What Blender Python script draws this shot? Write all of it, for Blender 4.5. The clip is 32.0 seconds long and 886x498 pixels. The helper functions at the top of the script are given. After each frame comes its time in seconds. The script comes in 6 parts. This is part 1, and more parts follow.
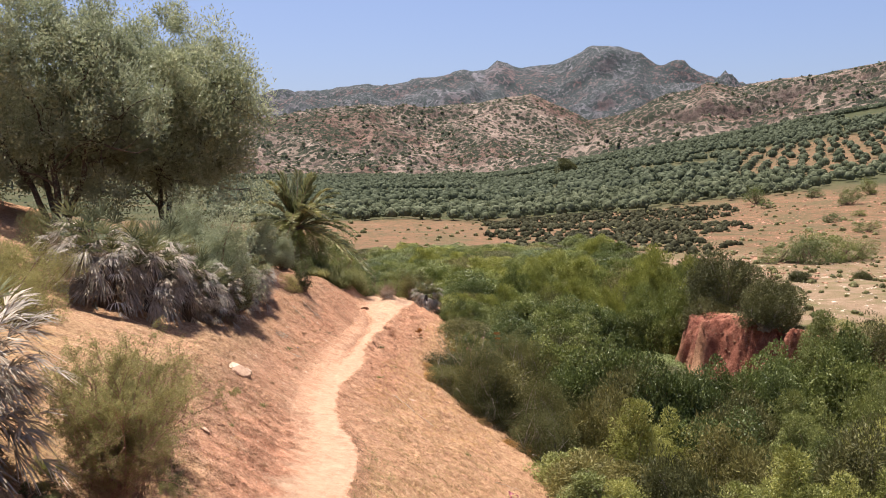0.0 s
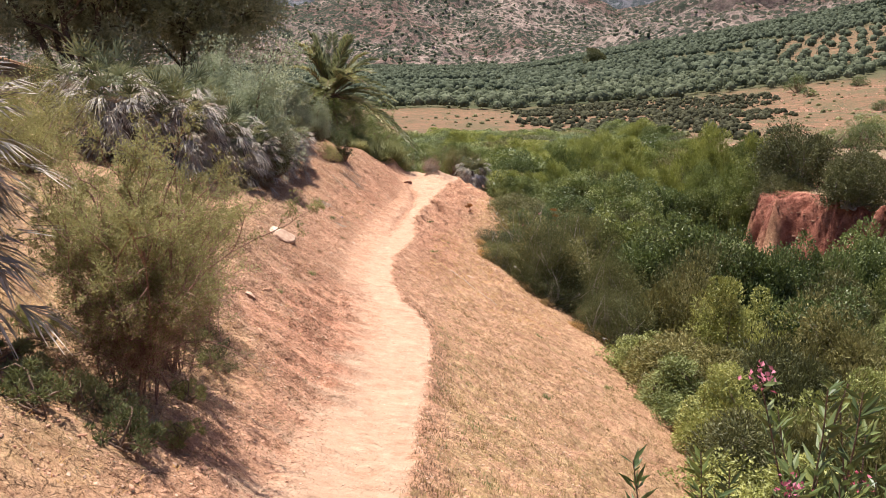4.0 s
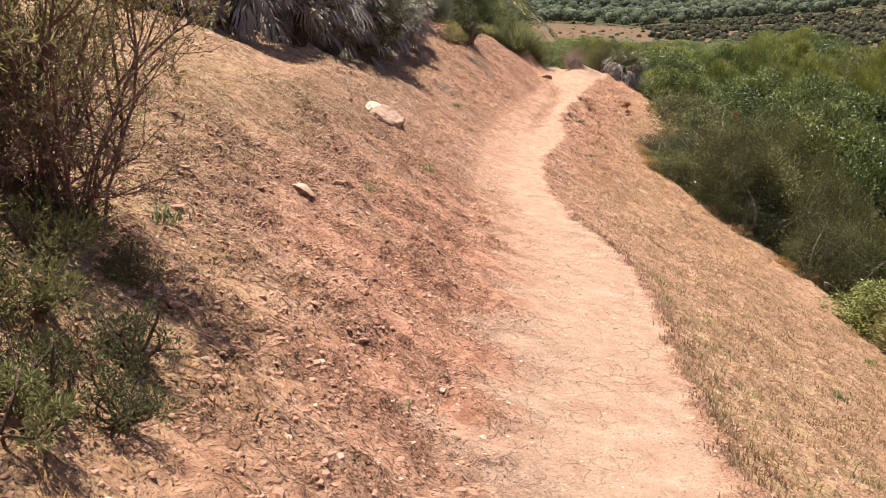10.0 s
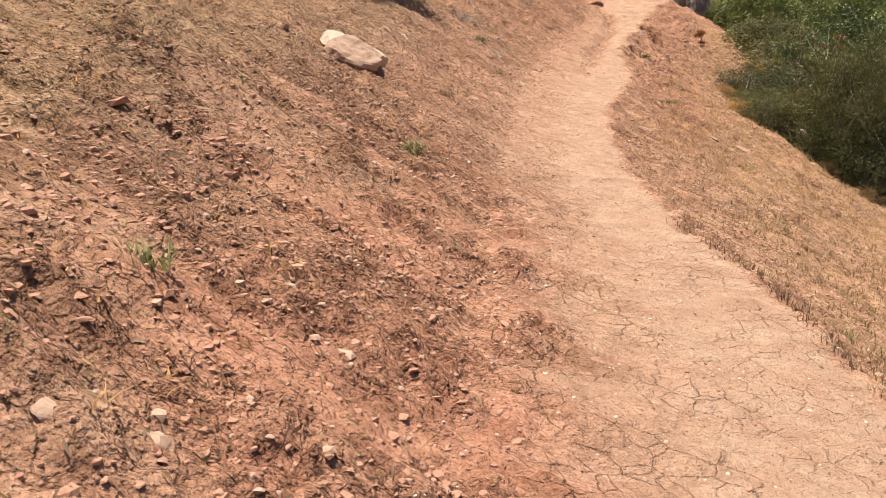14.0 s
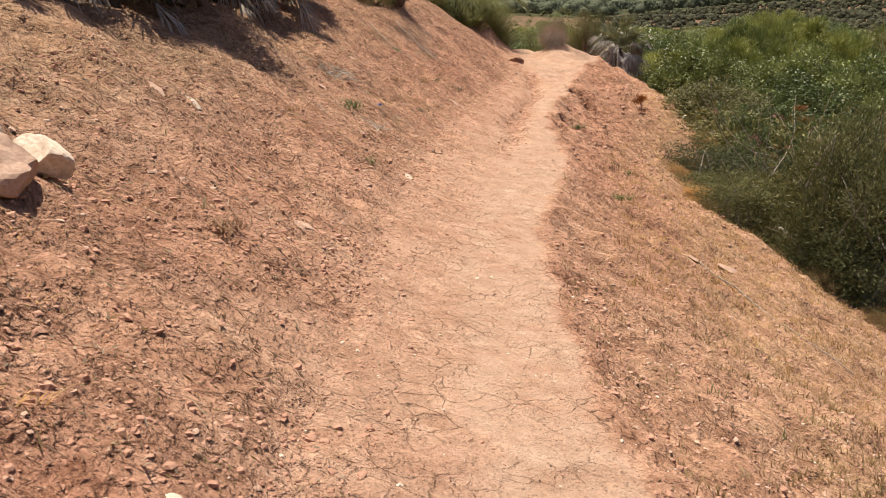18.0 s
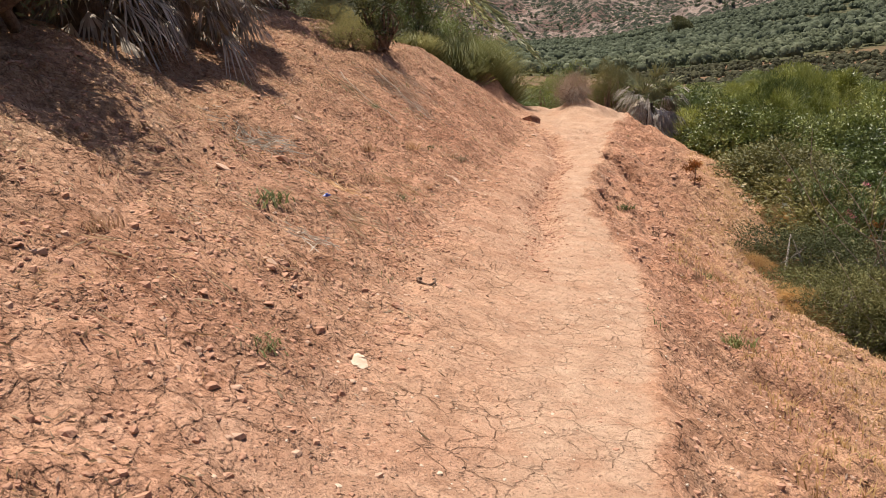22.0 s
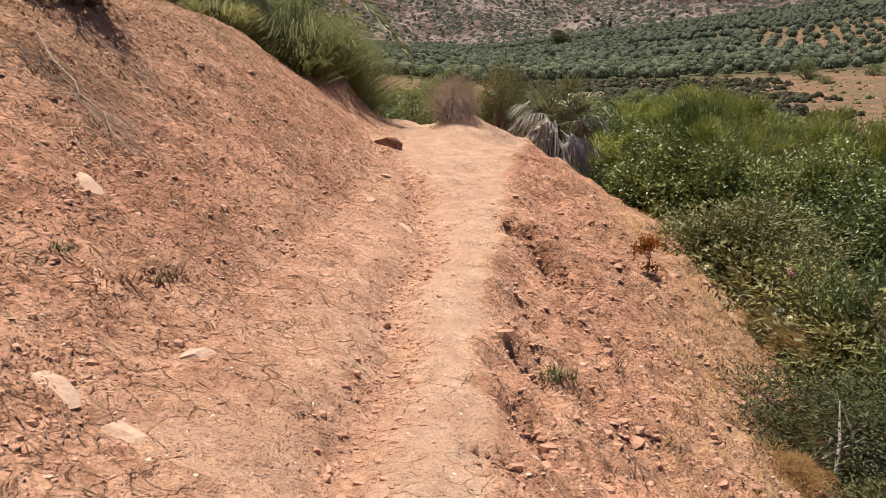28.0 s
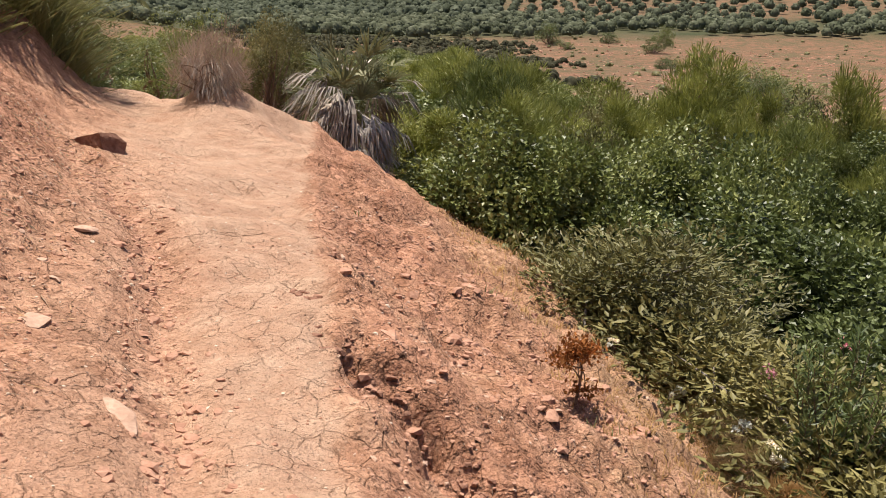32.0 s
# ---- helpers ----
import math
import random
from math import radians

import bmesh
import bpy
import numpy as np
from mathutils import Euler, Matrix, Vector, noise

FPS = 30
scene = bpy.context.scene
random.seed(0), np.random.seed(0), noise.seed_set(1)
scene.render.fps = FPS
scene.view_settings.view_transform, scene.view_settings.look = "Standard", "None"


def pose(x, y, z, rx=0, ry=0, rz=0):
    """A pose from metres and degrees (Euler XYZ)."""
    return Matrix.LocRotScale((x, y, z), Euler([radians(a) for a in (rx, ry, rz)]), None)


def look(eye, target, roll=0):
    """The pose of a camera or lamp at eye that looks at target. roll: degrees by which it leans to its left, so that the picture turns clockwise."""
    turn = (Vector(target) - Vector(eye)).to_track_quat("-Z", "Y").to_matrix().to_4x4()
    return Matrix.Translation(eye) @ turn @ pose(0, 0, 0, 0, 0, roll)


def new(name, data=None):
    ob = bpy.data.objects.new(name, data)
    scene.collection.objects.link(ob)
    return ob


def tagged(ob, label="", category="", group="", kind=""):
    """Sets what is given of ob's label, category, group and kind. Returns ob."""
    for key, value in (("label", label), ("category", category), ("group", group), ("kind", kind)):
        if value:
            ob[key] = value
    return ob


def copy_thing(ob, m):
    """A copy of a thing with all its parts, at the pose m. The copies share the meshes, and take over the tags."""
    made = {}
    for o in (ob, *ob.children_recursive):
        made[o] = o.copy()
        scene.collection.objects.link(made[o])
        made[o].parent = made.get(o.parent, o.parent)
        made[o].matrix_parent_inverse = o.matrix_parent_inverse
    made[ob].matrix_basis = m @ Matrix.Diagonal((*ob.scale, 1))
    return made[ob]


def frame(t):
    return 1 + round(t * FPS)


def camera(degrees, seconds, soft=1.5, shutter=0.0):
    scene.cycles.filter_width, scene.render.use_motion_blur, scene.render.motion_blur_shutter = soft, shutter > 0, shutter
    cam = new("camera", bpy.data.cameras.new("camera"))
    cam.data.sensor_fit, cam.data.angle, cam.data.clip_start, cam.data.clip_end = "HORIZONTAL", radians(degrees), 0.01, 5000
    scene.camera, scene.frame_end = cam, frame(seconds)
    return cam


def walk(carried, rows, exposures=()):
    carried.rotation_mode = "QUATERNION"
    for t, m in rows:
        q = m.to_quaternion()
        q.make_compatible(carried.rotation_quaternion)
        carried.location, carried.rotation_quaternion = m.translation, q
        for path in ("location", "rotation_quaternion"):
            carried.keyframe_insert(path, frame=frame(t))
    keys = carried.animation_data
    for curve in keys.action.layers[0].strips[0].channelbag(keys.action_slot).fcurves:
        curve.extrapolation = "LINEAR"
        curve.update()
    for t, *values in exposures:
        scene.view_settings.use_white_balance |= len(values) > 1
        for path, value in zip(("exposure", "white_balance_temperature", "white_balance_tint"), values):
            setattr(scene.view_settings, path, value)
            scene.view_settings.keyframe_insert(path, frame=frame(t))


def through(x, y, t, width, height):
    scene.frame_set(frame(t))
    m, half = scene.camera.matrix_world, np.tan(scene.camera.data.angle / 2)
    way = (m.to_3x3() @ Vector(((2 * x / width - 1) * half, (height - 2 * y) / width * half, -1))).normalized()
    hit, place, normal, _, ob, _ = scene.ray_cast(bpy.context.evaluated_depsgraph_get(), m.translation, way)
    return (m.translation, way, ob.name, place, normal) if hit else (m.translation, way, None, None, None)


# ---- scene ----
cam = camera(51.9, 32.0, soft=1.0)
PATH = [
    (0, (0.015, 0.331, 4.098), (0.932, 10.265, 3.403), -0.32),
    (0.5, (-0.135, 0.769, 3.878), (0.559, 10.691, 2.841), -0.88),
    (1, (-0.186, 1.142, 3.649), (0.502, 11.010, 2.182), -1.23),
    (1.5, (-0.289, 1.813, 3.427), (0.334, 11.652, 1.751), -1.19),
    (2, (-0.424, 2.359, 3.267), (0.199, 12.184, 1.511), -1.14),
    (2.5, (-0.582, 2.779, 3.176), (0.040, 12.597, 1.385), -0.99),
    (3, (-0.704, 3.246, 2.977), (-0.079, 13.067, 1.198), -0.70),
    (3.5, (-0.836, 3.711, 2.811), (-0.220, 13.526, 0.996), -0.53),
    (5.5, (-1.274, 5.828, 2.149), (-0.468, 15.620, 0.287), 1.04),
    (6, (-1.390, 6.417, 2.016), (-0.976, 16.224, 0.106), 0.67),
    (6.5, (-1.422, 7.206, 1.743), (-1.961, 17.004, -0.182), -0.23),
    (7, (-1.460, 7.798, 1.619), (-2.178, 17.577, -0.341), -0.20),
    (7.5, (-1.527, 8.467, 1.468), (-2.193, 18.243, -0.528), -0.13),
    (8, (-1.532, 9.019, 1.316), (-2.201, 18.783, -0.740), -0.69),
    (8.5, (-1.522, 9.684, 1.168), (-2.164, 19.409, -1.071), -0.39),
    (9, (-1.558, 10.332, 0.963), (-2.140, 20.040, -1.363), -0.15),
    (9.5, (-1.587, 11.041, 0.833), (-2.176, 20.679, -1.767), -0.32),
    (10, (-1.587, 11.757, 0.644), (-2.165, 21.388, -1.988), -0.14),
    (10.5, (-1.573, 12.498, 0.441), (-2.218, 22.119, -2.211), -0.19),
    (11, (-1.619, 13.276, 0.336), (-2.478, 22.846, -2.437), -0.26),
    (11.5, (-1.580, 14.080, 0.147), (-2.533, 23.625, -2.678), -0.41),
    (12, (-1.549, 14.745, 0.074), (-2.561, 24.272, -2.790), -1.39),
    (12.5, (-1.612, 15.555, -0.067), (-2.650, 25.074, -2.947), -1.66),
    (13, (-1.627, 16.210, -0.097), (-2.672, 25.717, -3.015), -1.96),
    (13.5, (-1.609, 16.913, -0.165), (-2.670, 26.344, -3.318), -2.43),
    (14, (-1.609, 17.544, -0.180), (-2.662, 26.969, -3.353), -2.82),
    (14.5, (-1.625, 18.291, -0.186), (-2.502, 27.727, -3.381), -2.64),
    (15, (-1.570, 18.932, -0.283), (-1.972, 28.419, -3.418), -1.60),
    (15.5, (-1.461, 19.660, -0.325), (-1.695, 29.266, -3.095), -3.15),
    (17.5, (-1.367, 22.113, -0.495), (-1.524, 31.748, -3.167), -1.16),
    (18, (-1.395, 22.723, -0.565), (-1.522, 32.363, -3.221), -0.76),
    (18.5, (-1.379, 23.356, -0.516), (-1.492, 32.999, -3.160), -0.36),
    (19, (-1.327, 23.930, -0.588), (-1.540, 33.619, -3.053), -0.30),
    (19.5, (-1.304, 24.514, -0.588), (-2.207, 34.206, -2.880), -1.26),
    (20, (-1.356, 25.080, -0.713), (-2.421, 34.746, -3.043), -1.21),
    (20.5, (-1.393, 25.647, -0.669), (-2.346, 35.321, -3.013), -0.96),
    (21, (-1.373, 26.126, -0.792), (-1.784, 35.843, -3.117), -1.27),
    (21.5, (-1.347, 26.781, -0.765), (-1.644, 36.507, -3.071), -2.70),
    (22, (-1.378, 27.413, -0.889), (-1.530, 37.205, -2.913), -1.59),
    (22.5, (-1.372, 28.126, -0.856), (-0.978, 37.910, -2.883), -0.73),
    (23, (-1.300, 28.713, -0.898), (-0.457, 38.472, -2.912), 0.16),
    (23.5, (-1.219, 29.357, -0.864), (-0.360, 39.118, -2.859), -0.20),
    (24, (-1.192, 29.915, -0.958), (-0.280, 39.701, -2.801), 0.23),
    (24.5, (-1.161, 30.509, -0.921), (-0.226, 40.288, -2.792), 0.47),
    (26.5, (-0.823, 32.641, -0.956), (0.160, 42.383, -2.988), 1.89),
    (27, (-0.669, 33.187, -1.020), (0.613, 42.902, -3.010), 2.48),
    (27.5, (-0.542, 33.785, -0.979), (0.749, 43.499, -2.971), 2.35),
    (28, (-0.505, 34.361, -1.037), (0.735, 44.080, -3.042), 2.75),
    (28.5, (-0.465, 34.978, -0.951), (0.738, 44.694, -2.988), 3.35),
    (29, (-0.418, 35.573, -1.032), (0.757, 45.283, -3.112), 3.67),
    (29.5, (-0.366, 36.227, -0.968), (0.798, 45.937, -3.055), 3.34),
    (30, (-0.366, 36.862, -1.046), (0.902, 46.543, -3.209), 3.28),
    (30.5, (-0.326, 37.437, -0.973), (1.621, 46.974, -3.267), 2.95),
    (31, (-0.207, 37.999, -1.058), (2.394, 47.377, -3.355), 3.92),
    (31.5, (-0.098, 38.512, -1.024), (3.057, 47.706, -3.373), 4.68),
    (32, (-0.038, 39.041, -1.049), (3.840, 47.971, -3.330), 5.63),
]
walk(cam, [(t, look(eye, target, roll)) for t, eye, target, roll in PATH],
     exposures=[(0, 1.0, 6600, 10), (3, 1.06, 6380, 10), (9, 0.98, 6300, 10), (13, 0.70, 6800, 10), (23, 0.66, 6700, 10), (29, 0.68, 6650, 10), (32, 0.69, 6600, 12)])


# ---------------------------------------------------------------- light
SUN_EL, SUN_AZ = radians(75), radians(-25)  # high sun, ahead along the trail (clockwise from +y)
world = bpy.data.worlds.new("sky")
scene.world = world
world.use_nodes = True
wt = world.node_tree
sky = wt.nodes.new("ShaderNodeTexSky")
sky.sky_type, sky.sun_disc, sky.sun_elevation, sky.sun_rotation = "NISHITA", False, SUN_EL, SUN_AZ
sky.air_density, sky.dust_density, sky.ozone_density, sky.altitude = 1.0, 3.6, 6.0, 700
wt.nodes["Background"].inputs["Strength"].default_value = 0.072
haze = wt.nodes.new("ShaderNodeMix")
haze.data_type, haze.blend_type = "RGBA", "MULTIPLY"
haze.inputs[0].default_value, haze.inputs[7].default_value = 1.0, (1.16, 1.04, 1.10, 1)  # dusty summer air, a little violet
wt.links.new(sky.outputs[0], haze.inputs[6])
wt.links.new(haze.outputs[2], wt.nodes["Background"].inputs["Color"])
lamp = bpy.data.lights.new("sun", "SUN")
lamp.energy, lamp.angle, lamp.color = 5.0, radians(0.53), (1.0, 0.95, 0.88)
sun = new("sun", lamp)
way = Vector((math.sin(SUN_AZ) * math.cos(SUN_EL), math.cos(SUN_AZ) * math.cos(SUN_EL), math.sin(SUN_EL)))
sun.matrix_world = look(way * 100, (0, 0, 0))


# ---------------------------------------------------------------- materials
class Mat:
    """A node material put together line by line."""

    def __init__(self, name, rough=0.9, spec=0.25):
        self.m = bpy.data.materials.new(name)
        self.m.use_nodes = True
        self.t = self.m.node_tree
        self.bsdf = self.t.nodes["Principled BSDF"]
        self.bsdf.inputs["Roughness"].default_value = rough
        self.bsdf.inputs["Specular IOR Level"].default_value = spec

    def node(self, kind, **values):
        n = self.t.nodes.new(kind)
        for k, v in values.items():
            setattr(n, k, v)
        return n

    def put(self, value, socket):
        if isinstance(value, bpy.types.NodeSocket):
            self.t.links.new(value, socket)
        elif isinstance(value, (tuple, list)) and len(value) == 3 and socket.type == "RGBA":
            socket.default_value = (*value, 1)
        else:
            socket.default_value = value

    def coord(self):
        return self.node("ShaderNodeTexCoord").outputs["Object"]

    def place(self):
        return self.node("ShaderNodeNewGeometry").outputs["Position"]

    def island(self):
        return self.node("ShaderNodeNewGeometry").outputs["Random Per Island"]

    def each(self):
        return self.node("ShaderNodeObjectInfo").outputs["Random"]

    def attr(self, name):
        return self.node("ShaderNodeAttribute", attribute_name=name).outputs["Fac"]

    def noise(self, scale, detail=4, rough=0.6, at=None, warp=0.0):
        n = self.node("ShaderNodeTexNoise")
        self.put(scale, n.inputs["Scale"])
        n.inputs["Detail"].default_value, n.inputs["Roughness"].default_value, n.inputs["Distortion"].default_value = detail, rough, warp
        self.put(at or self.place(), n.inputs["Vector"])
        return n.outputs["Fac"]

    def cells(self, scale, feature="F1", at=None, out="Distance", random=1.0):
        n = self.node("ShaderNodeTexVoronoi", feature=feature)
        n.inputs["Scale"].default_value, n.inputs["Randomness"].default_value = scale, random
        self.put(at or self.place(), n.inputs["Vector"])
        return n.outputs[out]

    def ramp(self, value, stops):
        n = self.node("ShaderNodeValToRGB")
        self.put(value, n.inputs["Fac"])
        e = n.color_ramp.elements
        while len(e) < len(stops):
            e.new(0.5)
        for k, (p, c) in zip(e, stops):
            k.position, k.color = p, (*c, 1) if isinstance(c, tuple) else (c, c, c, 1)
        return n.outputs["Color"]

    def mix(self, f, a, b, mode="MIX"):
        n = self.node("ShaderNodeMix", data_type="RGBA", blend_type=mode)
        self.put(f, n.inputs[0]), self.put(a, n.inputs[6]), self.put(b, n.inputs[7])
        return n.outputs[2]

    def math(self, op, a, b=0.0):
        n = self.node("ShaderNodeMath", operation=op)
        self.put(a, n.inputs[0]), self.put(b, n.inputs[1])
        return n.outputs[0]

    def colour(self, value):
        self.put(value, self.bsdf.inputs["Base Color"])
        return self

    def bump(self, value, depth, strength=1.0, before=None):
        n = self.node("ShaderNodeBump")
        n.inputs["Distance"].default_value, n.inputs["Strength"].default_value = depth, strength
        self.put(value, n.inputs["Height"])
        if before:
            self.put(before, n.inputs["Normal"])
        self.put(n.outputs[0], self.bsdf.inputs["Normal"])
        return n.outputs[0]


def leaf_material(name, dark, mid, light, rough=0.55, spec=0.3, through=0.25, spread=1.2, vary=1.0):
    """Foliage: each leaf its own tone, whole plant a little off its neighbours, some light passing through."""
    m = Mat(name, rough, spec)
    own = m.ramp(m.island(), [(0.0, dark), (0.5, mid), (1.0, light)])
    patch = m.noise(spread, 3)
    tone = m.mix(0.66, own, m.ramp(patch, [(0.32, dark), (0.5, mid), (0.68, light)]))
    shift = m.ramp(m.each(), [(0.0, (0.62, 0.67, 0.66)), (0.5, (0.98, 0.98, 0.95)), (1.0, (1.42, 1.30, 1.10))])
    tone = m.mix(vary, tone, shift, "MULTIPLY")
    m.colour(tone)
    if through:
        tr = m.node("ShaderNodeBsdfTranslucent")
        m.put(tone, tr.inputs["Color"])
        ms = m.node("ShaderNodeMixShader")
        ms.inputs[0].default_value = through
        m.put(m.bsdf.outputs[0], ms.inputs[1]), m.put(tr.outputs[0], ms.inputs[2])
        m.put(ms.outputs[0], m.t.nodes["Material Output"].inputs["Surface"])
    return m.m


def bark_material(name, dark, light, scale=14):
    m = Mat(name, 0.95, 0.1)
    n = m.noise(scale, 5, 0.7, m.coord(), 1.5)
    m.colour(m.ramp(n, [(0.3, dark), (0.7, light)]))
    m.bump(n, 0.03)
    return m.m


def rock_material(name, dark, light):
    m = Mat(name, 0.92, 0.15)
    n = m.noise(9, 6, 0.65)
    c = m.ramp(n, [(0.25, dark), (0.7, light)])
    m.colour(m.mix(m.ramp(m.noise(60, 3), [(0.45, 0.0), (0.62, 0.5)]), c, dark))
    m.bump(m.noise(30, 6, 0.7), 0.008, 0.7)
    return m.m


def ground_material():
    m = Mat("soil", 0.97, 0.08)
    trail, grass, field, grove, red = m.attr("trail"), m.attr("grass"), m.attr("field"), m.attr("grove"), m.attr("red")
    big, mid_n, fine = m.noise(0.45, 4), m.noise(3.2, 5, 0.65), m.noise(26, 5, 0.7)
    grit = m.cells(34)
    soil = m.ramp(mid_n, [(0.25, (0.28, 0.134, 0.078)), (0.48, (0.43, 0.236, 0.142)), (0.72, (0.53, 0.330, 0.208))])
    soil = m.mix(m.ramp(big, [(0.40, 0.0), (0.66, 0.7)]), soil, (0.42, 0.225, 0.140))
    soil = m.mix(m.ramp(m.noise(0.8, 5, 0.65), [(0.50, 0.0), (0.64, 0.7)]), soil, m.ramp(fine, [(0.35, (0.235, 0.108, 0.064)), (0.65, (0.385, 0.195, 0.118))]))
    soil = m.mix(m.ramp(fine, [(0.55, 0.0), (0.75, 0.55)]), soil, (0.24, 0.128, 0.083))
    soil = m.mix(m.ramp(grit, [(0.10, 0.6), (0.24, 0.0)]), soil, (0.46, 0.32, 0.22))
    dull = m.ramp(m.noise(11, 5, 0.72), [(0.35, (0.190, 0.108, 0.067)), (0.55, (0.360, 0.224, 0.142)), (0.75, (0.50, 0.345, 0.230))])
    soil = m.mix(m.math("MULTIPLY", m.attr("litter"), m.ramp(m.noise(1.3, 5, 0.7), [(0.35, 0.15), (0.62, 0.95)])), soil, dull)
    straw = m.ramp(m.noise(7, 5, 0.7), [(0.3, (0.22, 0.135, 0.07)), (0.55, (0.40, 0.265, 0.13)), (0.8, (0.50, 0.37, 0.20))])
    soil = m.mix(m.math("MULTIPLY", grass, m.ramp(m.noise(1.7, 5, 0.7), [(0.30, 0.1), (0.60, 0.9)])), soil, straw)
    dust = m.ramp(m.noise(5, 5, 0.6), [(0.3, (0.41, 0.250, 0.160)), (0.7, (0.515, 0.345, 0.232))])
    dust = m.mix(m.ramp(m.noise(42, 4, 0.7), [(0.58, 0.0), (0.75, 0.45)]), dust, (0.33, 0.185, 0.12))
    worn = m.math("MULTIPLY", trail, m.ramp(m.noise(2.4, 5, 0.7), [(0.28, 0.35), (0.55, 1.0)]))
    raw = m.ramp(m.noise(4.2, 5, 0.68), [(0.30, (0.33, 0.145, 0.086)), (0.52, (0.455, 0.215, 0.132)), (0.75, (0.54, 0.285, 0.180))])
    soil = m.mix(m.math("MULTIPLY", m.attr("rust"), m.ramp(m.noise(1.9, 4, 0.6), [(0.30, 0.35), (0.60, 1.0)])), soil, raw)
    c = m.mix(worn, soil, dust)
    far = m.ramp(m.noise(0.09, 6, 0.68), [(0.36, (0.120, 0.088, 0.046)), (0.48, (0.165, 0.095, 0.055)), (0.58, (0.205, 0.105, 0.061)), (0.72, (0.215, 0.145, 0.090))])
    far = m.mix(m.ramp(m.noise(0.55, 7, 0.78), [(0.45, 0.0), (0.58, 0.85)]), far, (0.085, 0.074, 0.038))
    far = m.mix(m.ramp(m.noise(0.9, 6, 0.8), [(0.60, 0.0), (0.70, 0.7)]), far, (0.40, 0.27, 0.185))
    far = m.mix(m.attr("terrace"), far, m.ramp(m.noise(0.35, 6, 0.7), [(0.32, (0.10, 0.105, 0.042)), (0.46, (0.165, 0.125, 0.068)), (0.56, (0.225, 0.152, 0.098)), (0.75, (0.30, 0.222, 0.152))]))
    c = m.mix(field, c, far)
    c = m.mix(red, c, m.ramp(m.noise(1.3, 7, 0.72), [(0.35, (0.15, 0.050, 0.034)), (0.55, (0.295, 0.118, 0.078)), (0.75, (0.41, 0.205, 0.142))]))
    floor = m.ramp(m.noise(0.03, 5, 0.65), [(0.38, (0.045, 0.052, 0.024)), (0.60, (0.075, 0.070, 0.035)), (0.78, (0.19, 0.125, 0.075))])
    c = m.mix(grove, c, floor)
    crumb = m.node("ShaderNodeSeparateColor")
    m.put(m.cells(21, "F1", None, "Color"), crumb.inputs[0])
    small = m.node("ShaderNodeSeparateColor")
    m.put(m.cells(58, "F1", None, "Color"), small.inputs[0])
    near = m.math("SUBTRACT", 1.0, m.math("MAXIMUM", field, grove))
    lump = m.node("ShaderNodeSeparateColor")
    m.put(m.cells(7.5, "F1", None, "Color"), lump.inputs[0])
    patch = m.ramp(m.mix(0.45, m.noise(6.5, 6, 0.78), lump.outputs[0]), [(0.30, (0.82, 0.78, 0.75)), (0.46, (1.0, 1.0, 1.0)), (0.58, (1.04, 1.04, 1.04)), (0.74, (1.22, 1.24, 1.24))])
    c = m.mix(m.math("MULTIPLY", near, m.math("SUBTRACT", 0.85, m.math("MULTIPLY", trail, 0.6))), c, m.mix(1.0, c, patch, "MULTIPLY"))
    grain = m.ramp(m.mix(0.5, crumb.outputs[0], small.outputs[1]), [(0.15, (0.66, 0.60, 0.57)), (0.42, (0.95, 0.95, 0.95)), (0.62, (1.03, 1.03, 1.03)), (0.88, (1.28, 1.30, 1.32))])
    loose = m.math("MULTIPLY", m.math("SUBTRACT", 1.0, m.math("MULTIPLY", trail, 0.72)), m.ramp(m.noise(0.9, 4), [(0.35, 0.35), (0.6, 1.0)]))
    c = m.mix(m.math("MULTIPLY", near, loose), c, m.mix(1.0, c, grain, "MULTIPLY"))
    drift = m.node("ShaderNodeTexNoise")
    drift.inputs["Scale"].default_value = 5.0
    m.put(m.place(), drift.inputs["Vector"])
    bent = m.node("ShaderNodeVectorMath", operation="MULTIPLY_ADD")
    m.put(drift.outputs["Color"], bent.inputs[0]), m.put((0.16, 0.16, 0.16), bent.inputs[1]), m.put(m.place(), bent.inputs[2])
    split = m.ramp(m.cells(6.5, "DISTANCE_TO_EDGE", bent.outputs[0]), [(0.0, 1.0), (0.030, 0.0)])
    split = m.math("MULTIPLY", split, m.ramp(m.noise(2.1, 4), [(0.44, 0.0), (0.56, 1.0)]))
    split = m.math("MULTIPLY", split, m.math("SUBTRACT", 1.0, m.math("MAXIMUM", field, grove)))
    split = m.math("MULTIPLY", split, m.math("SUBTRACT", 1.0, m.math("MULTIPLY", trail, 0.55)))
    # shade down in the cracks is put into the soil colour
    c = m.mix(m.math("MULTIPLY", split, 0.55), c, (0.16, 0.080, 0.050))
    # plates and clods of broken soil with open joints
    clod = m.attr("clod")
    shake = m.node("ShaderNodeTexNoise")
    shake.inputs["Scale"].default_value, shake.inputs["Detail"].default_value = 16.0, 3.0
    m.put(m.place(), shake.inputs["Vector"])
    jag = m.node("ShaderNodeVectorMath", operation="MULTIPLY_ADD")
    m.put(shake.outputs["Color"], jag.inputs[0]), m.put((0.020, 0.020, 0.020), jag.inputs[1]), m.put(m.place(), jag.inputs[2])
    plates = m.ramp(m.cells(13.0, "DISTANCE_TO_EDGE", jag.outputs[0]), [(0.0, 0.0), (0.13, 0.60), (0.36, 1.0)])
    bits = m.ramp(m.cells(30.0, "DISTANCE_TO_EDGE", jag.outputs[0]), [(0.0, 0.0), (0.16, 0.6), (0.42, 1.0)])
